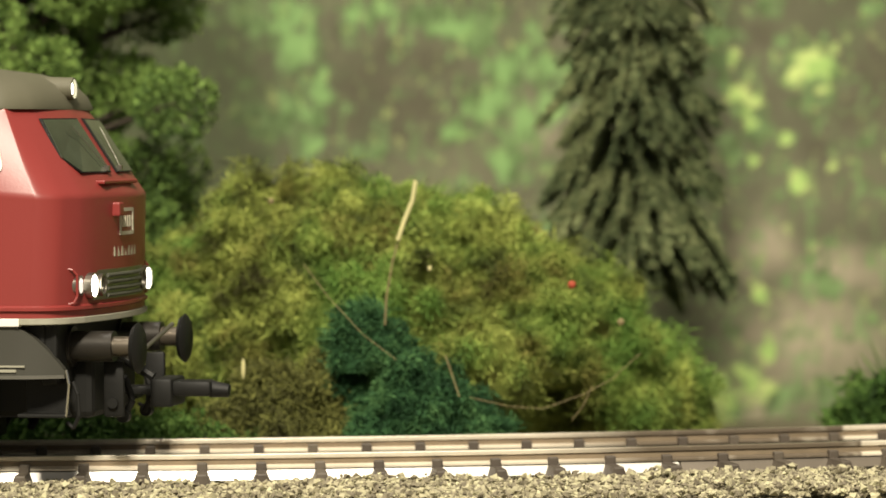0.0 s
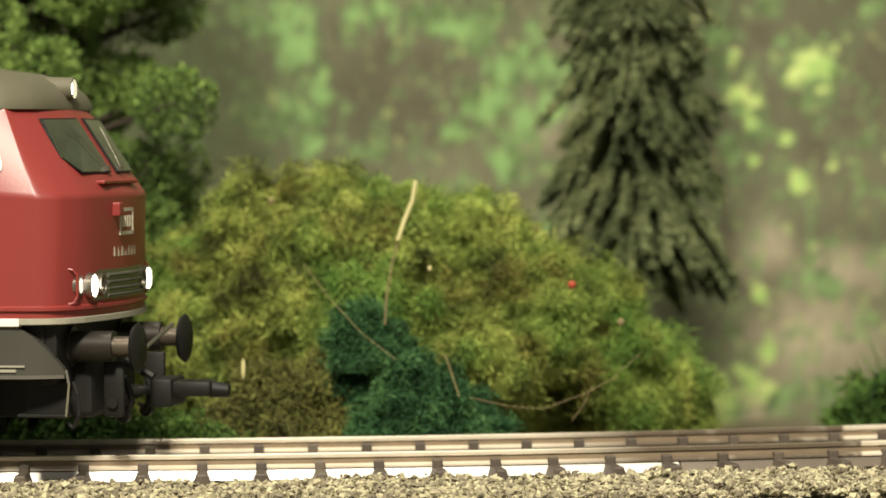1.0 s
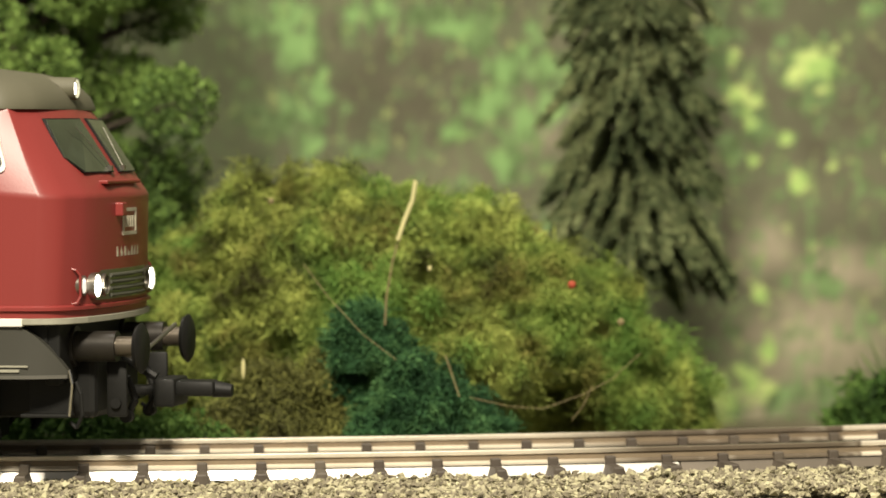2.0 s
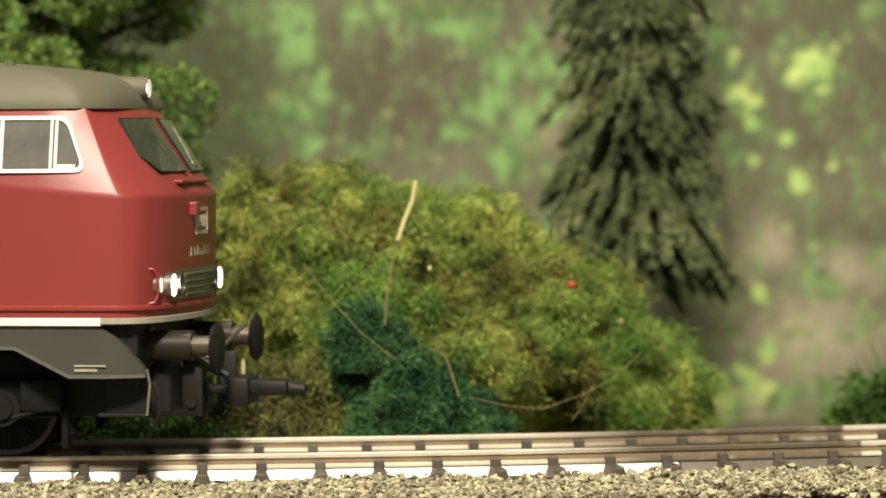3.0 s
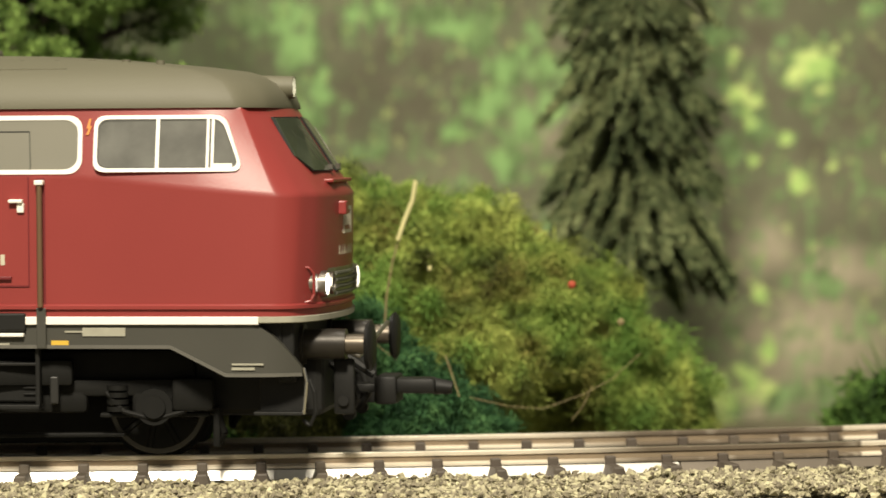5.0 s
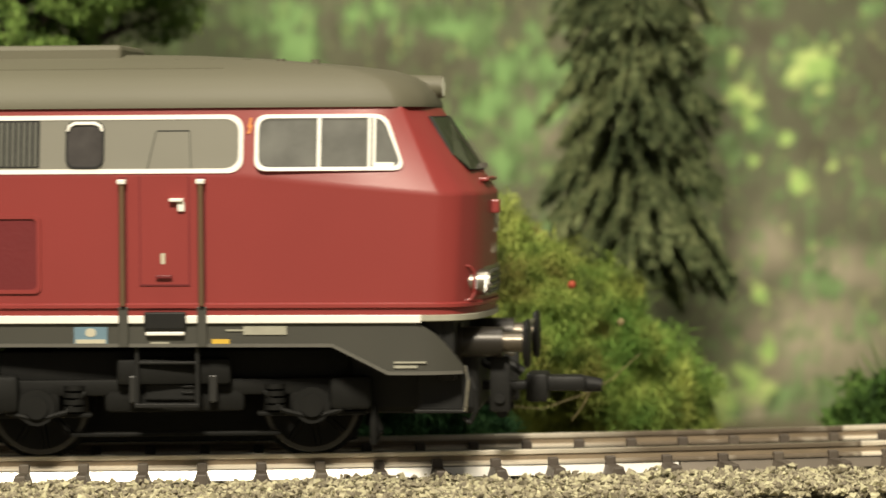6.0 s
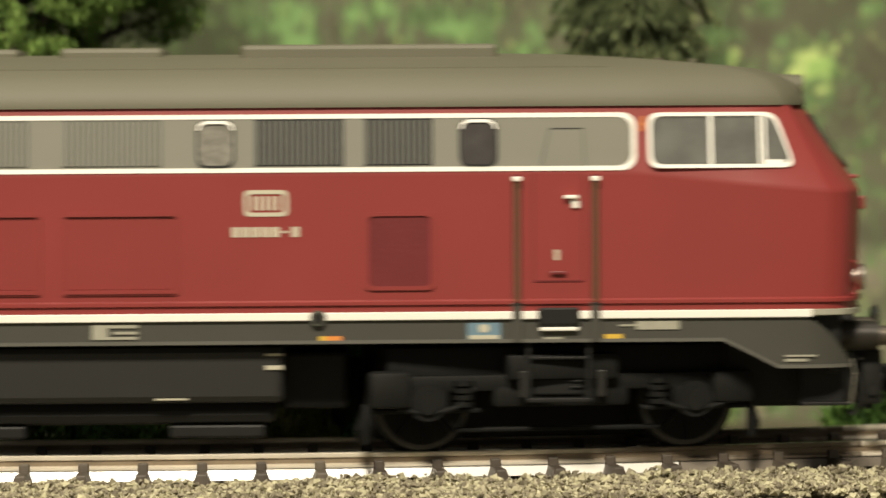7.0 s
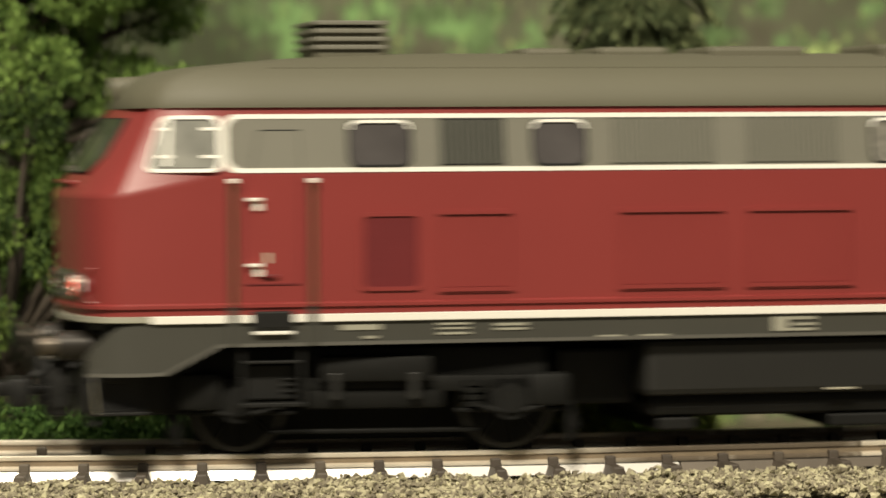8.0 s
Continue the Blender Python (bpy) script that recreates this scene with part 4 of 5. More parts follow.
def build_track():
    track = tagged(new("railway_track"), "curved model railway track with metal rails on dark sleepers", "track", kind="structure")
    for off, top in ((-8.9, -0.36), (8.7, -0.08)):
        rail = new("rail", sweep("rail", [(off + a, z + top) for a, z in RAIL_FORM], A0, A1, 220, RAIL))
        rail.parent = track
        tagged(rail, "pale worn metal rail")
        # strip over the web, coloured as the shaded groove below the head
        web = new("rail_web", sweep("rail_web", [(off + a, z + top) for a, z in WEB_FORM], A0, A1, 220, WEBSHADE))
        web.parent = rail
        tagged(web, "dark brown rail web with painted shade")
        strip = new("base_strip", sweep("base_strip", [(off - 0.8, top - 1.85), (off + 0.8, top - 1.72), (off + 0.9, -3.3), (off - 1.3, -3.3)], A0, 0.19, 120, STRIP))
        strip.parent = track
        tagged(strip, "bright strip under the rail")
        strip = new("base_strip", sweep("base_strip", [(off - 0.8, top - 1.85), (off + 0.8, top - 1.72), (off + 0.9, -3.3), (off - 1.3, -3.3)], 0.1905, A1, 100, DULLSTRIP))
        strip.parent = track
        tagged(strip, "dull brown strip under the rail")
    bm = bmesh.new()
    box(bm, -1.25, 1.25, -14.6, 14.6, -4.1, -2.15, 0.2)
    for v in bm.verts:
        if v.co.z > -3.0:
            v.co.x *= 0.5
    for y in (-8.7, 8.7):
        for s in (-1, 1):
            box(bm, -0.6, 0.6, y + s * 1.15 - 0.5, y + s * 1.15 + 0.5, -2.3, -1.25 + (0.45 if y > 0 else 0.0), 0.15)
    first = part("sleeper", bm, SLEEPER, track)
    mesh = first.data
    k0, k1 = int((A0 - FIRST) / PITCH) + 1, int((A1 - FIRST) / PITCH)
    for k in range(k0, k1):
        ob = first if k == k0 else new("sleeper", mesh)
        ob.parent = track
        a = FIRST + PITCH * k
        p = on_curve(a, 0, 0)
        ob.matrix_basis = pose(p.x, p.y, p.z, 0, 0, math.degrees(a))
    return track


def build_ballast():
    """Loose stones along the track, one sheet of stuff on the bed below them."""
    rng = np.random.default_rng(5)
    verts, faces = [], []
    # octahedra knocked out of shape
    base = np.array([(1, 0, 0), (-1, 0, 0), (0, 1, 0), (0, -1, 0), (0, 0, 1), (0, 0, -1)], float)
    tri = [(0, 2, 4), (2, 1, 4), (1, 3, 4), (3, 0, 4), (2, 0, 5), (1, 2, 5), (3, 1, 5), (0, 3, 5)]

    def stone(p, r):
        v = base * rng.uniform(0.6, 1.25, (6, 3)) + rng.normal(0, 0.22, (6, 3))
        q = Euler(rng.uniform(0, 6.28, 3)).to_matrix()
        k = len(verts)
        for a in v:
            w = q @ Vector(a)
            verts.append((p.x + w.x * r * MM, p.y + w.y * r * MM, p.z + w.z * r * MM * 0.85))
        faces.extend([(a + k, b + k, c + k) for a, b, c in tri])
    for _ in range(34000):
        a = rng.uniform(-0.14, 0.40)
        o = rng.uniform(-34, -10.6)
        edge = -o - 14.8
        z = -3.75 if edge < 0 else -3.55 - 0.012 * edge
        lift = rng.uniform(0, 1.0) ** 2 * (0.35 if edge < 0 else 0.95)
        heap = 0.9 * noise.noise((a * R / MM / 4.5, o / 7, 0.3)) + 0.4 * noise.noise((a * R / MM / 1.8, o / 3, 4.3)) - 0.12
        stone(on_curve(a, o, z + lift + heap), rng.uniform(0.2, 0.56))
    for _ in range(5000):
        a = rng.uniform(-0.3, 0.5)
        o = rng.uniform(-7.5, 18)
        stone(on_curve(a, o, -4.1 + rng.uniform(0, 0.35)), rng.uniform(0.35, 0.7))
    for _ in range(3500):
        a = rng.uniform(-0.7, 0.7)
        o = rng.uniform(-40, 18)
        stone(on_curve(a, o, -4.1), rng.uniform(0.5, 0.9))
    ob = new("ballast", raw_mesh("ballast", verts, faces, STONE))
    tagged(ob, "loose beige-grey ballast stones beside the sleepers", "ballast", kind="stuff")


def build_ground():
    """One sheet: a raised bed under the track, falling away behind it and running out under everything."""
    nx, ny = 150, 150
    x0, x1, y0, y1 = -0.48 * SIZE, 0.40 * SIZE, -0.48 * SIZE, 0.2035 * SIZE
    verts, faces = [], []
    for j in range(ny + 1):
        for i in range(nx + 1):
            x, y = x0 + (x1 - x0) * i / nx, y0 + (y1 - y0) * j / ny
            off = (R - math.hypot(x - XC, y - R)) / MM
            z = -4.3
            if off > 15:
                z = -4.3 - min(10.0, (off - 15) * 0.55) + 1.2 * noise.noise(Vector((x * 60, y * 60, 0)))
            if off < -34:
                z = -4.6 - min(6.0, (-34 - off) * 0.2) + 0.4 * noise.noise(Vector((x * 80, y * 80, 0)))
            verts.append((x, y, z * MM))
    for j in range(ny):
        for i in range(nx):
            k = j * (nx + 1) + i
            faces.append((k, k + 1, k + nx + 2, k + nx + 1))
    ob = new("ground", raw_mesh("ground", verts, faces, EARTH, True))
    tagged(ob, "brown earth-coloured layout ground", "ground", kind="structure")
    bm = bmesh.new()
    box(bm, -481, 401, -481, 215, -36, -17.2, 1.0)
    part("layout_base", bm, EARTH, None)
    tagged(bpy.data.objects["layout_base"], "plain board below the layout", "board", kind="structure")


# ---- planting ----
def leaves(points, dirs, length, width, rng, spread=0.8):
    """Small folded blades at the given points, pointing roughly along dirs."""
    n = len(points)
    d = dirs + rng.normal(0, spread, (n, 3))
    d /= np.linalg.norm(d, axis=1)[:, None]
    side = np.cross(d, rng.normal(size=(n, 3)))
    side /= np.linalg.norm(side, axis=1)[:, None]
    up = np.cross(d, side)
    ln = (length * rng.uniform(0.5, 1.3, n))[:, None]
    wd = (width * rng.uniform(0.6, 1.3, n))[:, None]
    a = points
    b = points + d * ln * 0.5 + side * wd * 0.5 + up * wd * 0.2
    c = points + d * ln
    e = points + d * ln * 0.5 - side * wd * 0.5 + up * wd * 0.2
    verts = np.stack([a, b, c, e], 1).reshape(-1, 3) * MM
    faces = np.arange(4 * n).reshape(-1, 4)
    return verts, faces


def leaf_object(name, verts, faces, material):
    me = bpy.data.meshes.new(name)
    me.from_pydata(verts.tolist(), [], faces.tolist())
    me.materials.append(material)
    return new(name, me)


def lump_noise(p, scale, seed):
    return np.array([noise.noise(Vector((a[0] * scale + seed, a[1] * scale, a[2] * scale))) for a in p])


def mound(name, label, category, profile, y0, depth, base, material, count, length, width, seed, rough=3.0, spread=0.8, core=0.86, tufts=120, tuft=1.4, under=0.0, hollow=(0.0, 1.0, -99.0, 0.0)):
    """A shaggy moss bush: a lumpy core under many fine blades; profile gives its height across."""
    rng = np.random.default_rng(seed)
    xs, zs = np.array([p[0] for p in profile]), np.array([p[1] for p in profile])
    x = rng.uniform(xs[0], xs[-1], count)
    th = np.arccos(rng.uniform(-0.55, 1.0, count))
    top = np.interp(x, xs, zs)
    mid = (xs[0] + xs[-1]) / 2
    end = np.sqrt(np.clip(1 - ((x - mid) / ((xs[-1] - xs[0]) / 2)) ** 2, 0.05, 1))
    y = y0 + depth - depth * end * np.cos(th)
    z_under = 6.0 + 4.0 * np.sin(x * 0.21 + seed)
    z = base + (top - base) * np.sin(th) ** 0.75
    y = y + under * np.maximum(0.0, z_under - z)
    h0, h1, hz, push = hollow
    y = y + push * np.clip((hz + 1.5 * np.sin(x * 0.5) - z) / 2.0, 0, 1) * np.clip(np.minimum(x - h0, h1 - x) / 3.0, 0, 1)
    p = np.stack([x, y, z], 1)
    nrm = np.stack([(x - mid) / (xs[-1] - xs[0]), -np.cos(th), np.sin(th) * 0.8], 1)
    nrm /= np.linalg.norm(nrm, axis=1)[:, None]
    bumps = lump_noise(p, 0.11, seed) * rough + lump_noise(p, 0.30, seed + 9) * rough * 0.6 + lump_noise(p, 0.75, seed + 4) * rough * 0.22
    p = p + nrm * bumps[:, None] - nrm * (rng.uniform(0, 1, count) ** 2 * 2.0)[:, None]
    # tufts: small shaggy balls standing off the surface, with hollows between them
    pick = rng.integers(0, count, tufts)
    centre = p[pick] + nrm[pick] * rng.uniform(-0.8, 1.6, tufts)[:, None] * tuft
    owner = rng.integers(0, tufts, count)
    ball = rng.normal(size=(count, 3))
    ball /= np.linalg.norm(ball, axis=1)[:, None]
    size = (tuft * rng.uniform(0.55, 1.5, tufts))[owner]
    q = centre[owner] + ball * (size * rng.uniform(0.55, 1.0, count))[:, None]
    use = rng.uniform(0, 1, count) < 0.68
    p = np.where(use[:, None], q, p)
    nrm = np.where(use[:, None], ball, nrm)
    thing = empty(name, label, category)
    v, f = leaves(p, nrm * 0.5 + np.array([0, 0, -0.2]), length, width, rng, spread)
    few = rng.integers(0, count, count // 14)
    drift = np.stack([lump_noise(p[few], 0.2, seed + 3), lump_noise(p[few], 0.2, seed + 5), lump_noise(p[few], 0.2, seed + 7)], 1) * 3
    v2, f2 = leaves(p[few] + nrm[few] * 0.4, drift, length * 2.6, width * 0.6, rng, 0.5)
    f = np.concatenate([f, f2 + len(v)])
    v = np.concatenate([v, v2])
    ob = leaf_object("foliage", v, f, material)
    ob.parent = thing
    # core
    nx, nt = 40, 20
    verts, faces = [], []
    for i in range(nx + 1):
        xx = xs[0] + (xs[-1] - xs[0]) * i / nx
        tp = float(np.interp(xx, xs, zs))
        en = math.sqrt(max(0.03, 1 - ((xx - mid) / ((xs[-1] - xs[0]) / 2)) ** 2))
        for j in range(nt + 1):
            t = math.pi * j / nt
            q = Vector((xx, y0 + depth - depth * core * en * math.cos(t), base + (tp - base) * core * math.sin(t) ** 0.75))
            q.y += under * max(0.0, 6.0 + 4.0 * math.sin(xx * 0.21 + seed) - q.z)
            q.y += push * min(1.0, max(0.0, (hz - q.z) / 2.0)) * min(1.0, max(0.0, min(xx - h0, h1 - xx) / 3.0))
            q += Vector((0, -1, 0.5)) * noise.noise(q * 0.11 + Vector((seed, 0, 0))) * rough * 0.8
            verts.append(q * MM)
    for i in range(nx):
        for j in range(nt):
            k = i * (nt + 1) + j
            faces.append((k, k + 1, k + nt + 2, k + nt + 1))
    ob = new("core", raw_mesh("core", verts, faces, material, True))
    ob.parent = thing
    return thing


def clump_tree(name, label, clumps, trunk, material, seed, per=900, length=2.2, width=1.2):
    """A foliage tree: trunk, limbs and ragged clumps of small leaves. clumps: (x, y, z, radius)."""
    rng = np.random.default_rng(seed)
    thing = empty(name, label, "tree")
    bm = bmesh.new()
    tx, ty, z0, z1 = trunk
    tube(bm, (tx, ty, z0), (tx + 1, ty, z1), 2.6, 1.2, 10)
    for x, y, z, r in clumps:
        tube(bm, (tx, ty, max(z0 + 4, min(z1, z - 8))), (x, y, z), 0.8, 0.3, 6)
    part("trunk", bm, BARK, thing, "brown trunk with limbs", True)
    vs, fs, k = [], [], 0
    for x, y, z, r in clumps:
        n = int(per * (r / 8) ** 2)
        d = rng.normal(size=(n, 3))
        d /= np.linalg.norm(d, axis=1)[:, None]
        rad = r * (0.72 + 0.28 * rng.uniform(0, 1, n) ** 0.5)
        p = np.array([x, y, z]) + d * rad[:, None] * np.array([1, 1, 0.85])
        p += d * (lump_noise(p, 0.35, seed) * r * 0.35)[:, None]
        v, f = leaves(p, d, length, width, rng, 0.9)
        vs.append(v)
        fs.append(f + k)
        k += len(v)
    ob = leaf_object("crown", np.concatenate(vs), np.concatenate(fs), material)
    ob.parent = thing
    return thing


def fir_tree(name, label, x, y, z0, z1, z2, seed):
    """A conifer in tiers of drooping boughs that fork into brush-like fingers, from z1 up to the tip at z2."""
    rng = np.random.default_rng(seed)
    thing = empty(name, label, "tree")
    bm = bmesh.new()
    tube(bm, (x, y, z0), (x, y, z2), 1.9, 0.3, 10)
    vs, fs, k = [], [], 0
    z = z1
    down = np.array([0, 0, -1.0])
    while z < z2:
        t = (z - z1) / (z2 - z1)
        rr = 16.5 * (1 - t) ** 0.8 * min(1.0, 0.45 + (z - z1) / 14)
        n_b = 9 if t < 0.5 else 7
        turn = rng.uniform(0, 6.28)
        for b in range(n_b):
            a = turn + 2 * math.pi * (b + rng.uniform(-0.3, 0.3)) / n_b
            ln = rr * rng.uniform(0.8, 1.15)
            zb = z + rng.uniform(-1.6, 1.6)
            out = np.array([math.cos(a), math.sin(a), 0.0])
            side = np.array([-math.sin(a), math.cos(a), 0.0])
            drop = rng.uniform(0.55, 1.2)
            for fork in (-1, -0.4, 0.3, 1):
                reach = ln * (1.0 - 0.22 * abs(fork)) * rng.uniform(0.85, 1.1)
                fan = fork * rng.uniform(0.22, 0.5)
                pts = []
                for i in range(8):
                    u = i / 7
                    pts.append(np.array([x, y, zb]) + out * reach * u * 0.95 + side * fan * reach * u ** 1.5 + down * (drop * reach * u ** 1.45 - 0.6 * u))
                pa = np.array(pts)
                for q, w in zip(pts[::2], pts[2::2]):
                    tube(bm, q, w, 0.22, 0.16, 4)
                n = int(38 * reach) + 30
                u = rng.uniform(0.12, 1, n) ** 0.8
                i = np.minimum((u * 7).astype(int), 6)
                fr = (u * 7 - i)[:, None]
                p = pa[i] * (1 - fr) + pa[i + 1] * fr
                d = pa[i + 1] - pa[i]
                d /= np.linalg.norm(d, axis=1)[:, None]
                ball = rng.normal(size=(n, 3))
                ball -= d * np.sum(ball * d, axis=1)[:, None]
                ball /= np.linalg.norm(ball, axis=1)[:, None]
                v, f = leaves(p, d * 0.9 + ball * 0.42, 1.6, 0.30, rng, 0.12)
                vs.append(v)
                fs.append(f + k)
                k += len(v)
        z += 4.4
    part("trunk", bm, BARK, thing, "dark trunk and boughs", True)
    ob = leaf_object("needles", np.concatenate(vs), np.concatenate(fs), NEEDLE)
    ob.parent = thing
    return thing


def stalk(name, label, points, r, material):
    bm = bmesh.new()
    wire(bm, points, r, 7)
    ob = part(name, bm, material, None, label, True)
    return tagged(ob, label, "plant stalk", "dry stalks in the bush")


# ---- backdrop ----
# soft masses of the print, each an oval: x, z, half width, half height
PRINT = {}
PRINT["dark"] = ((-12.3, 46.11, 8.47, 6.78), (-9.243, 51.12, 6.78, 4.52), (-16.37, 41.1, 4.52, 5.65), (-5.276, 42.04, 6.78, 4.52), (-18.28, 55.71, 2.82, 4.52), (-1.197, 49.06, 5.65, 3.39), (-1.274, 37.48, 2.03, 4.52), (-38.49, 48.3, 3.95, 6.78), (-46.64, 38.28, 6.78, 6.78), (26.06, 57.93, 2.82, 4.52), (77.9, 47.53, 6.21, 9.04), (74.35, 40.5, 6.78, 5.08), (52.07, 13.41, 5.08, 8.47), (49.07, 20.5, 3.39, 6.78), (56.26, 54.71, 4.52, 3.39), (-8.335, 37.02, 5.65, 3.39), (-53.76, 31.27, 7.91, 6.78), (66.27, 34.51, 3.39, 4.52))
PRINT["pale"] = ((65.15, 0.187, 16.9, 12.4), (55, -11.89, 10.2, 6.78), (70.24, 12.28, 13.6, 6.78), (58.14, 16.4, 7.91, 7.91), (15.87, 37.87, 6.78, 7.91))
PRINT["bright"] = ((66.32, 49.42, 5.65, 3.62), (62.78, 46.62, 2.94, 2.49), (67.81, 44.07, 2.03, 1.81), (71.56, 50.89, 1.58, 0.904), (52.21, 49.91, 1.69, 1.69), (53.2, 44.17, 4.52, 2.49), (56.22, 42.94, 3.39, 1.58), (53.69, 40.14, 2.71, 3.16), (55.67, 32.06, 1.69, 1.69), (61.23, 36.36, 2.94, 1.47), (63.22, 28.68, 2.49, 3.84), (69.79, 31.26, 1.36, 1.13), (57.57, -1.584, 2.03, 4.29), (53.81, -6.011, 3.84, 3.84), (56.53, -9.37, 3.62, 2.71), (49.15, -9.827, 3.39, 5.2), (56.59, 8.838, 1.92, 2.26), (50.95, -14.4, 4.52, 2.03))
PRINT["spray"] = ((-28.33, 58.49, 4.07, 3.84), (-25.34, 53.74, 4.07, 4.07), (-21.16, 47.18, 2.49, 4.75), (-9.185, 59.37, 2.94, 2.49), (1.875, 56.58, 4.07, 2.26), (14.95, 53.48, 1.58, 4.97), (17.45, 49.44, 2.94, 4.07), (10.38, 47.97, 2.71, 4.97), (7.831, 42.45, 4.07, 3.39), (1.747, 36.95, 2.94, 2.03), (13.86, 39.39, 5.2, 4.52), (9.785, 32.36, 4.75, 2.71), (-14.23, 58.4, 2.26, 2.71), (-24.43, 42.16, 3.16, 2.26), (19.42, 42.38, 2.94, 4.52), (-22.46, 35.6, 1.58, 2.49), (-34.4, 55.31, 2.49, 2.49))
PRINT["green_one"] = ((-43.43, 59.4, 5.65, 3.39), (-35.37, 58.84, 5.08, 3.95), (-28.33, 58.29, 5.08, 4.75), (-25.35, 53.24, 5.65, 5.65), (-21.37, 46.67, 3.62, 6.21), (-30.5, 39.18, 6.21, 3.95), (-34.52, 40.72, 4.52, 4.52), (-24.43, 41.66, 5.65, 3.95), (-22.96, 36.11, 2.49, 3.16), (-14.23, 58.7, 3.62, 3.62), (-9.186, 59.17, 4.75, 3.62), (-3.651, 58.63, 5.65, 2.94), (1.872, 56.08, 6.78, 3.62), (6.389, 53.53, 4.52, 3.16), (8.935, 58.04, 4.52, 4.52), (14.95, 52.98, 3.16, 6.21), (17.95, 49.43, 4.75, 5.88), (10.89, 47.47, 4.75, 7.01), (7.831, 42.45, 5.88, 5.65), (2.251, 36.95, 4.75, 3.39), (14.87, 38.88, 7.91, 7.01), (11.8, 31.85, 6.78, 3.84), (22.98, 46.88, 3.84, 6.21), (-13.4, 34.03, 5.65, 2.49))
PRINT["green_two"] = ((50.22, 54.75, 3.62, 2.94), (57.79, 59.23, 4.75, 2.26), (60.79, 53.68, 2.49, 2.49), (49.19, 49.23, 3.39, 4.75), (55.19, 38.61, 5.65, 4.75), (60.22, 36.06, 4.29, 2.71), (64.28, 42.08, 3.39, 2.49), (75.85, 34.95, 3.84, 1.36), (76.92, 58.6, 3.39, 1.36), (68.23, 17.35, 5.2, 1.24), (67.21, 14.12, 5.42, 1.02), (66.19, 11.3, 4.29, 1.47), (69.21, 8.249, 3.84, 2.71), (61.14, 10.32, 1.69, 2.26), (72.22, 1.152, 3.84, 1.47), (76.78, 3.65, 2.71, 1.47), (52.02, 1.285, 2.26, 2.94), (59.55, -10.4, 6.78, 3.84), (50.96, -12.07, 3.39, 2.94), (69.16, -9.15, 4.52, 3.16), (52.15, 33.6, 2.71, 4.07), (66.32, 48.61, 7.46, 5.2))
# not part of the print: painted shade behind the left tree
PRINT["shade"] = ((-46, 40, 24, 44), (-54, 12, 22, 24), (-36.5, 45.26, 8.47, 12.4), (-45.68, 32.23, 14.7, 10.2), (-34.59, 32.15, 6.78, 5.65))


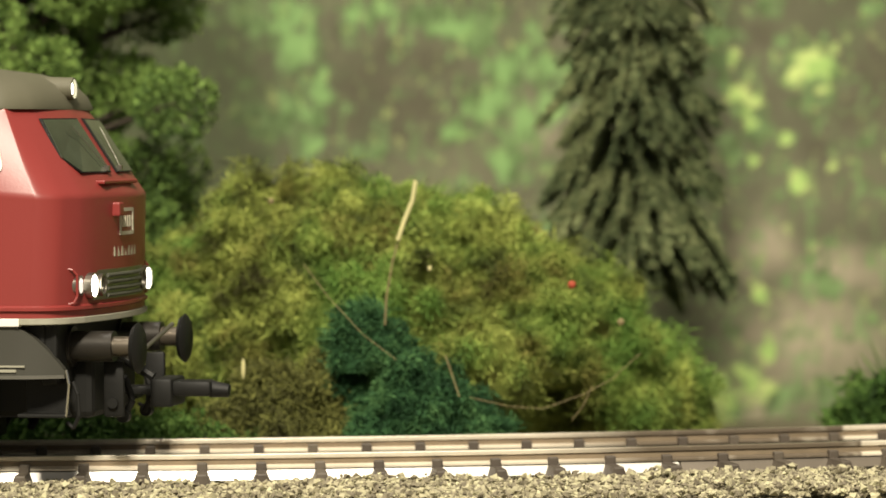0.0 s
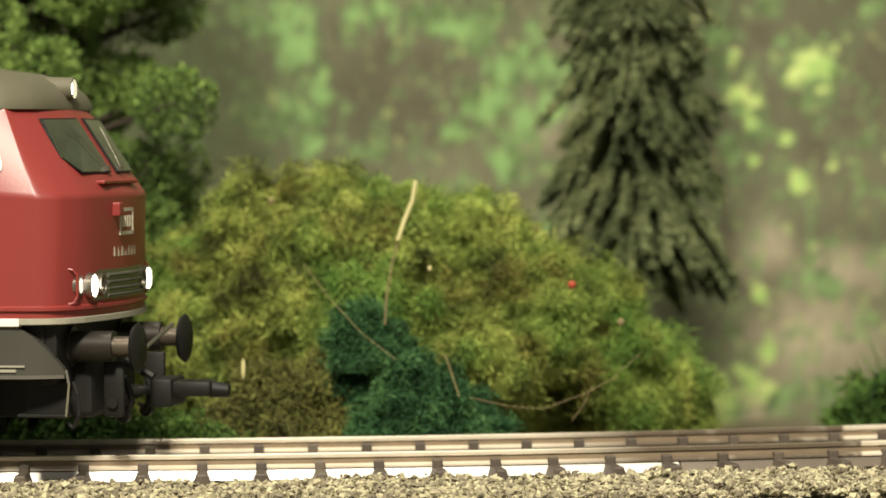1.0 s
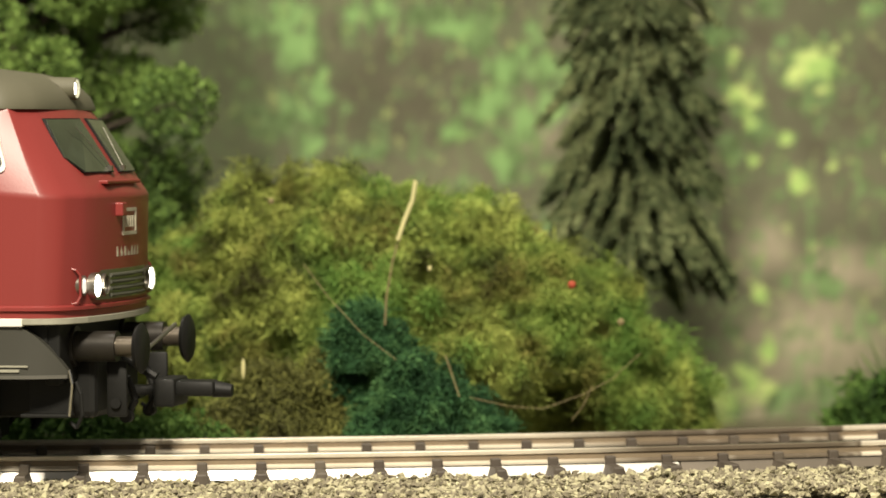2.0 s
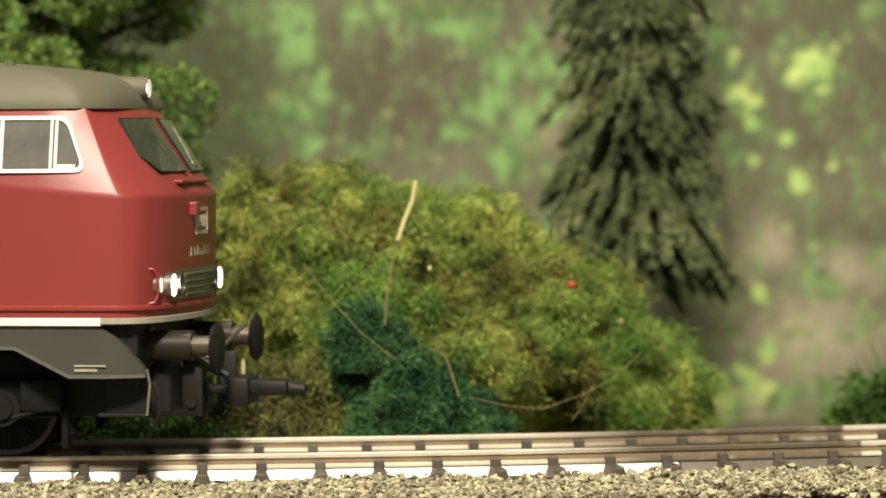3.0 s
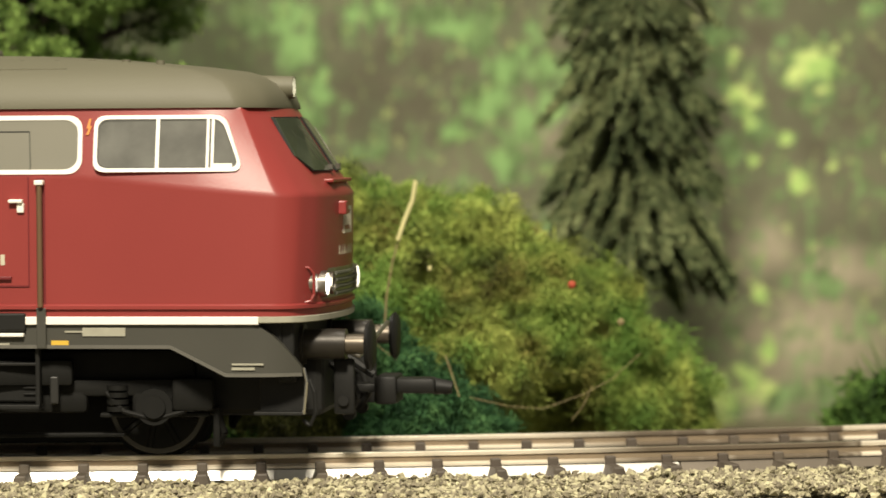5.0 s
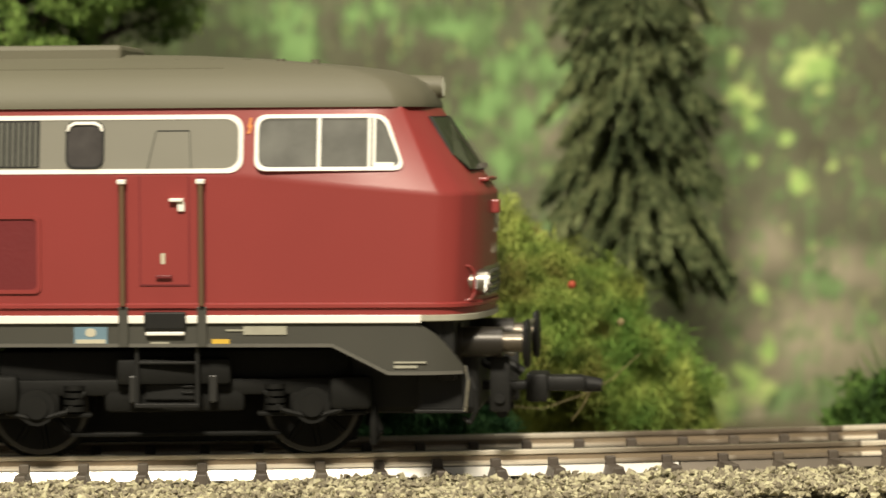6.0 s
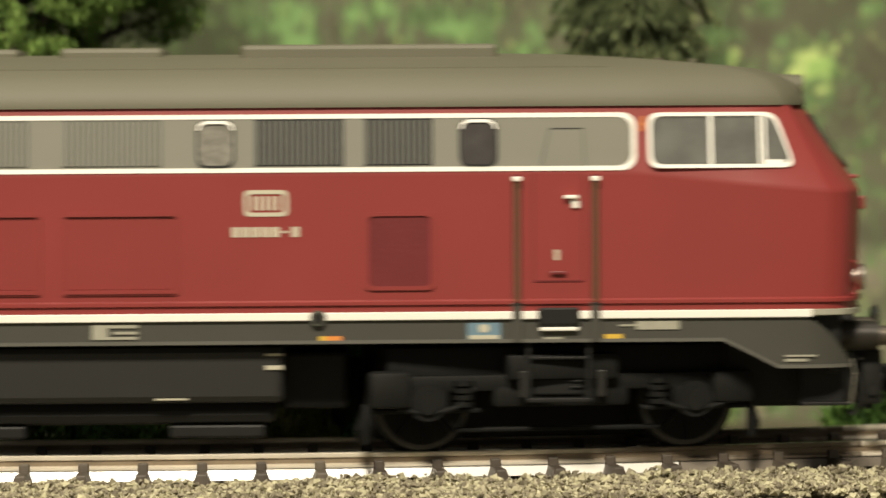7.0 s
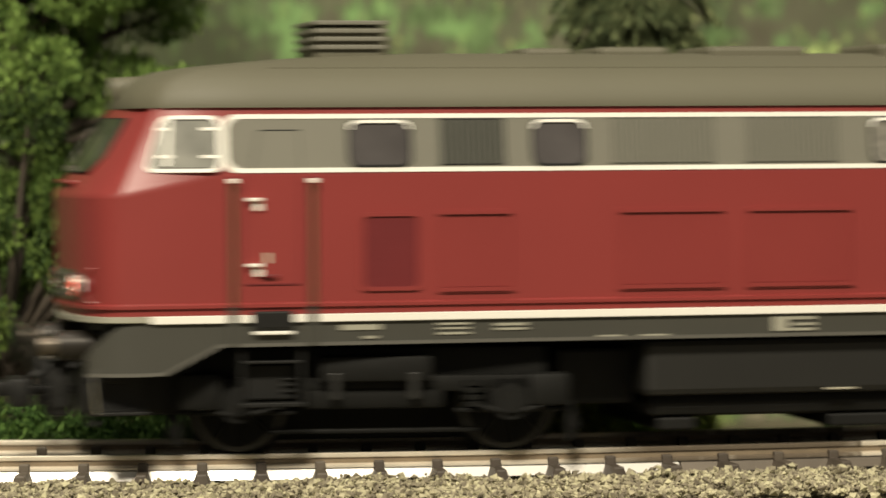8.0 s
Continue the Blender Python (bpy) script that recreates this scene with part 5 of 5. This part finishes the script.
def backdrop_material():
    """A soft printed woodland: grey-brown haze with blurred green foliage."""
    m = bpy.data.materials.new("woodland_print")
    m.use_nodes = True
    n, l = m.node_tree.nodes, m.node_tree.links
    b = n["Principled BSDF"]
    b.inputs["Roughness"].default_value = 0.9
    b.inputs["Specular IOR Level"].default_value = 0.1
    tc = n.new("ShaderNodeTexCoord")
    def noi(scale, detail, stretch=(1, 1, 1), shift=0.0):
        mp = n.new("ShaderNodeMapping")
        mp.inputs["Scale"].default_value = stretch
        mp.inputs["Location"].default_value = (shift, shift, shift)
        l.new(tc.outputs["Object"], mp.inputs["Vector"])
        t = n.new("ShaderNodeTexNoise")
        t.inputs["Scale"].default_value, t.inputs["Detail"].default_value = scale, detail
        l.new(mp.outputs[0], t.inputs["Vector"])
        return t.outputs["Fac"]

    def math_node(op, a, c, d=None):
        q = n.new("ShaderNodeMath")
        q.operation = op
        for i, v in enumerate((a, c, d)):
            if v is None:
                continue
            if isinstance(v, (int, float)):
                q.inputs[i].default_value = v
            else:
                l.new(v, q.inputs[i])
        return q.outputs[0]

    def layer(name):
        at = n.new("ShaderNodeAttribute")
        at.attribute_name = name
        return at.outputs["Fac"]

    def step(v, lo, hi):
        r = n.new("ShaderNodeMapRange")
        r.interpolation_type = "SMOOTHSTEP"
        r.inputs["From Min"].default_value, r.inputs["From Max"].default_value = lo, hi
        l.new(v, r.inputs["Value"])
        return r.outputs[0]

    def mix(fac, a, c):
        q = n.new("ShaderNodeMix")
        q.data_type = "RGBA"
        l.new(fac, q.inputs["Factor"])
        for i, v in ((6, a), (7, c)):
            if isinstance(v, tuple):
                q.inputs[i].default_value = (*v, 1)
            else:
                l.new(v, q.inputs[i])
        return q.outputs[2]

    # broad haze: darker wood above and to one side, paler path low on the other
    haze = mix(step(noi(26, 3, shift=3.1), 0.35, 0.7), (0.115, 0.119, 0.077), (0.192, 0.189, 0.126))
    dark = layer("dark")
    wob = math_node("MULTIPLY", math_node("SUBTRACT", noi(210, 4, (1, 1, 0.7), 2.2), 0.5), 1.2)
    haze = mix(math_node("MULTIPLY", step(math_node("ADD", dark, wob), 0.0, 0.8), 0.85), haze, (0.106, 0.101, 0.069))
    pale = layer("pale")
    haze = mix(math_node("MULTIPLY", step(math_node("ADD", pale, math_node("MULTIPLY", wob, 0.35)), -0.1, 0.9), 0.9), haze, (0.42, 0.37, 0.27))
    # mid green foliage masses, one list for each half of the print
    green = math_node("MAXIMUM", layer("green_one"), layer("green_two"))
    spots = noi(230, 4, (1, 1, 0.55), 1.7)
    fine = noi(640, 3, (1, 1, 0.6), 4.0)
    rough = math_node("ADD", math_node("MULTIPLY", math_node("SUBTRACT", spots, 0.5), 2.0), math_node("MULTIPLY", math_node("SUBTRACT", fine, 0.5), 2.4))
    g = math_node("ADD", math_node("MULTIPLY", green, 1.2), rough)
    leafy = mix(step(noi(420, 4, (1, 1, 0.6), shift=5.0), 0.36, 0.64), (0.098, 0.152, 0.064), (0.205, 0.32, 0.135))
    col = mix(math_node("MULTIPLY", step(g, -0.15, 0.85), 0.92), haze, leafy)
    # paler sprays and sunlit yellow-green tufts
    spray = layer("spray")
    col = mix(math_node("MULTIPLY", step(math_node("ADD", spray, math_node("MULTIPLY", rough, 0.7)), 0.05, 0.95), 0.85), col, (0.265, 0.45, 0.17))
    bright = layer("bright")
    g2 = math_node("ADD", math_node("MULTIPLY", bright, 1.3), math_node("MULTIPLY", math_node("SUBTRACT", noi(430, 4, shift=8.0), 0.5), 1.9))
    col = mix(step(g2, 0.10, 0.85), col, mix(step(noi(300, 2, shift=6.0), 0.4, 0.6), (0.40, 0.60, 0.19), (0.60, 0.74, 0.27)))
    # shade round the tree, put in as a dark tone over all layers
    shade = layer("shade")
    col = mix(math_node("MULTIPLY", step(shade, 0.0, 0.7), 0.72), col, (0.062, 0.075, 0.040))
    l.new(col, b.inputs["Base Color"])
    return m


def build_backdrop():
    nx, nz = 620, 200
    gx, gz = np.meshgrid(np.linspace(-360, 360, nx), np.linspace(-17, 210, nz))
    gx, gz = gx.ravel(), gz.ravel()
    verts = np.stack((gx, np.full_like(gx, 204.0), gz), 1)
    i = (np.arange(nz - 1)[:, None] * nx + np.arange(nx - 1)[None]).ravel()
    faces = np.stack((i, i + 1, i + nx + 1, i + nx), 1)
    # the board behind the print
    k = len(verts)
    board = [(x, y, z) for x in (-360, 360) for y in (204.3, 207) for z in (-17, 210)]
    sides = [(0, 1, 3, 2), (4, 6, 7, 5), (0, 4, 5, 1), (2, 3, 7, 6), (0, 2, 6, 4), (1, 5, 7, 3)]
    me = bpy.data.meshes.new("backdrop")
    me.from_pydata((np.concatenate((verts, np.array(board))) * MM).tolist(), [], faces.tolist() + [tuple(q + k for q in f) for f in sides])
    wx = np.array([noise.noise((x / 6, 1.5, z / 6)) + 0.6 * noise.noise((x / 2.5, 8.5, z / 2.5)) for x, z in zip(gx, gz)]) * 2.0
    wz = np.array([noise.noise((x / 6, 5.5, z / 6)) + 0.6 * noise.noise((x / 2.5, 3.5, z / 2.5)) for x, z in zip(gx, gz)]) * 2.0
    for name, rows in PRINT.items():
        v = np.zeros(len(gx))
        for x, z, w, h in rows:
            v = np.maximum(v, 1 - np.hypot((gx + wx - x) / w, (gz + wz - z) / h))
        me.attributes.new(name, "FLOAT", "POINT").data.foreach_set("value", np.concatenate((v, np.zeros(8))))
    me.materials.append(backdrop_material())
    ob = new("backdrop", me)
    tagged(ob, "blurred woodland photograph backdrop in greens and greys", "backdrop", kind="structure")


# ---- the scene ----
build_ground()
build_backdrop()
build_track()
build_ballast()
LOCO = build_locomotive()
WHEELS = build_bogie(LOCO, 52.4, 7.1) + build_bogie(LOCO, -44.4, -6.7)

mound("moss_bush", "olive green shaggy moss bush behind the track", "bush",
      ((-42, 2), (-39, 15), (-35, 22), (-28, 25.5), (-18, 28), (-11, 28.3), (0, 26.5), (9, 23), (17, 18.5), (23, 12.5), (28, 7), (31.5, 2.5), (34, -3), (35.5, -11)),
      31, 26, -15, MOSS, 260000, 1.15, 0.20, 3, rough=4.6, spread=1.6, tufts=520, tuft=2.0, under=0.6, hollow=(3.0, 22.0, 4.5, 11.0))
mound("low_bush", "blue-green moss clump at the foot of the bush", "bush",
      ((-12.8, 5), (-11.4, 9), (-6.5, 9.5), (-2.5, 7.2), (1, 4.2), (4, 1.8), (7.5, -1)), 22, 9, -14, DARKMOSS, 30000, 1.0, 0.24, 8, rough=1.8, spread=1.6, tufts=120, tuft=1.2)
mound("moss_clump", "blue-green moss tuft on the bush", "bush",
      ((-14.4, 9.5), (-13.2, 12.2), (-11.2, 14.2), (-8.8, 13.8), (-6.4, 10)), 25, 8, 6.5, DARKMOSS, 14000, 0.9, 0.24, 41, rough=1.2, spread=1.6, tufts=60, tuft=1.1)
mound("low_bush", "olive brown moss clump beside the track", "bush",
      ((-30, -2), (-26, 5), (-20, 7), (-14, 6), (-10, 1), (-8, -6)), 24, 9, -14, BROWNMOSS, 26000, 1.1, 0.28, 12, rough=1.8, spread=1.6, tufts=90, tuft=1.5)
mound("ground_moss", "dark green moss along the track edge", "moss",
      ((-75, -2), (-62, 1), (-48, 0.5), (-36, 1), (-28, -1.5), (-22, -5)), 19, 8, -13, GREENMOSS, 14000, 1.2, 0.4, 15, rough=1.2)
mound("small_bush", "small dark green bush near the backdrop", "bush",
      ((53.6, -11), (55.4, -5), (58, -1.2), (61, 1.4), (65, 2.6), (70, 2.4), (78, -6)), 66, 10, -16, GREENMOSS, 16000, 1.8, 0.7, 18, rough=2.0)
fir_tree("fir_tree", "dark green model fir with drooping needle boughs", 28.2, 96, -16, 20, 145, 22)

rt = random.Random(4)
CLUMPS = []
for k in range(130):
    x = rt.uniform(-84, -37)
    z = rt.uniform(18, 84)
    if x > -43 and z < 24 or x > -39 and z < 40:
        continue
    CLUMPS.append((x, rt.uniform(74, 108), z, rt.uniform(3.6, 6.6)))
clump_tree("leafy_tree", "dark green leafy tree with ragged foliage clumps", CLUMPS, (-62, 92, -16, 70), LEAF, 31, 2600, 0.95, 0.6)
LOW = []
for k in range(18):
    LOW.append((rt.uniform(-76, -50), rt.uniform(50, 66), rt.uniform(-10, 24), rt.uniform(3.2, 5.6)))
for k in range(8):
    LOW.append((rt.uniform(-50, -38), rt.uniform(70, 82), rt.uniform(0, 18), rt.uniform(3.5, 5)))
for k in range(12):
    LOW.append((rt.uniform(-80, -54), rt.uniform(68, 84), rt.uniform(16, 40), rt.uniform(3.4, 5.2)))
for k in range(12):
    LOW.append((rt.uniform(-54, -36), rt.uniform(84, 98), rt.uniform(14, 32), rt.uniform(3.5, 5)))
clump_tree("leafy_shrub", "leafy shrub, its green darkened to paint the shade of the tree", LOW, (-60, 60, -16, 6), SHADELEAF, 37, 2200, 1.1, 0.55)

stalk("straw_stalk", "pale dry straw stalk in the bush", [(-3.4, 30, 30.7), (-3.8, 29.6, 28.3), (-4.9, 29, 25.6), (-5.7, 28.6, 23.2)], 0.30, STRAW)
stalk("dry_twig", "thin bent brown twig on the bush", [(-17.4, 24, 20.4), (-14.4, 23, 16.4), (-10.1, 21, 11.8), (-5.9, 20.5, 8.6)], 0.055, TWIG)
stalk("dry_twig", "short brown twig at the bush foot", [(0.2, 23, 9.0), (1.2, 22, 6.0), (1.9, 21.5, 3.9)], 0.1, TWIG)
stalk("dry_twig", "thin curved straw across the bush", [(3.2, 24, 3.6), (8.2, 23, 2.5), (12.4, 23, 2.2), (17.4, 23.5, 3.9), (20.9, 24, 5.7), (24.8, 26, 8.9)], 0.055, TWIG)
stalk("dry_twig", "dull olive stem below the straw", [(-5.6, 29.4, 23.4), (-6.4, 29.0, 20.5), (-7.2, 28.6, 16.0), (-7.4, 28.2, 12.5)], 0.14, TWIG)
stalk("dry_twig", "thin pale stem low in the bush", [(16.0, 24.5, 0.6), (17.4, 24.0, 2.4), (18.6, 23.8, 5.0)], 0.07, TWIG)
bm = bmesh.new()
bmesh.ops.create_icosphere(bm, subdivisions=2, radius=0.55, matrix=Matrix.Translation((16.3, 29.6, 17.4)))
tagged(part("red_flower", bm, BERRY, None, "", True), "tiny red flower in the moss bush", "flower")
for x, y, z, h, w, m, text in ((-1.7, 29.0, 19.6, 0.35, 0.3, STRAW, "tiny pale fleck of flock in the bush"), (-24.9, 20.5, 7.6, 1.3, 0.28, STRAW, "narrow pale dry leaf beside the track"),
                               (-21.9, 33.0, 28.2, 0.45, 0.4, TWIG, "tiny ochre fleck of flock in the bush"), (22.5, 30.0, 12.6, 0.5, 0.5, TWIG, "tiny ochre fleck of flock in the bush")):
    bm = bmesh.new()
    bmesh.ops.create_icosphere(bm, subdivisions=2, radius=1.0, matrix=Matrix.Translation((x, y, z)) @ Matrix.Diagonal((w, w * 0.6, h, 1)))
    tagged(part("fleck", bm, m, None, "", True), text, "leaf litter")

# angle of the locomotive round the curve: seconds, radians, radians per second
RUN = ((0.0, -0.18868, 0.0), (1.85, -0.18868, 0.0), (2.1, -0.18627, 0.0205), (2.8, -0.17192, 0.0205), (3.0, -0.16743, 0.021), (3.5, -0.1574, 0.021), (4.0, -0.14651, 0.021),
       (4.5, -0.13627, 0.0203), (4.7, -0.1323, 0.0205), (5.0, -0.12615, 0.021), (5.4, -0.11415, 0.039), (5.8, -0.0953, 0.0555), (6.0, -0.08331, 0.064), (6.5, -0.0424, 0.101),
       (7.0, 0.0232, 0.147), (7.5, 0.10275, 0.181), (8.0, 0.21304, 0.255))


def run_angle(t):
    for (t0, p0, v0), (t1, p1, v1) in zip(RUN, RUN[1:]):
        if t <= t1:
            break
    h = t1 - t0
    u = (t - t0) / h
    return (2 * u ** 3 - 3 * u ** 2 + 1) * p0 + (u ** 3 - 2 * u ** 2 + u) * h * v0 + (3 * u ** 2 - 2 * u ** 3) * p1 + (u ** 3 - u ** 2) * h * v1


def motions():
    times = [0.0, 1.0, 1.8] + [1.8 + k / 15 for k in range(1, 93)] + [8.0]
    rm = math.sqrt(R * R - (49.4 * MM) ** 2)
    rows = []
    for t in times:
        p = run_angle(t)
        rows.append((t, pose(XC + math.sin(p) * rm, R - math.cos(p) * rm, 0, 0, 0, math.degrees(p))))
    walk(LOCO, rows)
    for wheel, xa in WHEELS:
        walk(wheel, [(t, pose(xa * MM, 0, 5.5 * MM, 0, math.degrees((run_angle(t) - run_angle(0.0)) * R / (5.5 * MM)), 0)) for t in times])


motions()
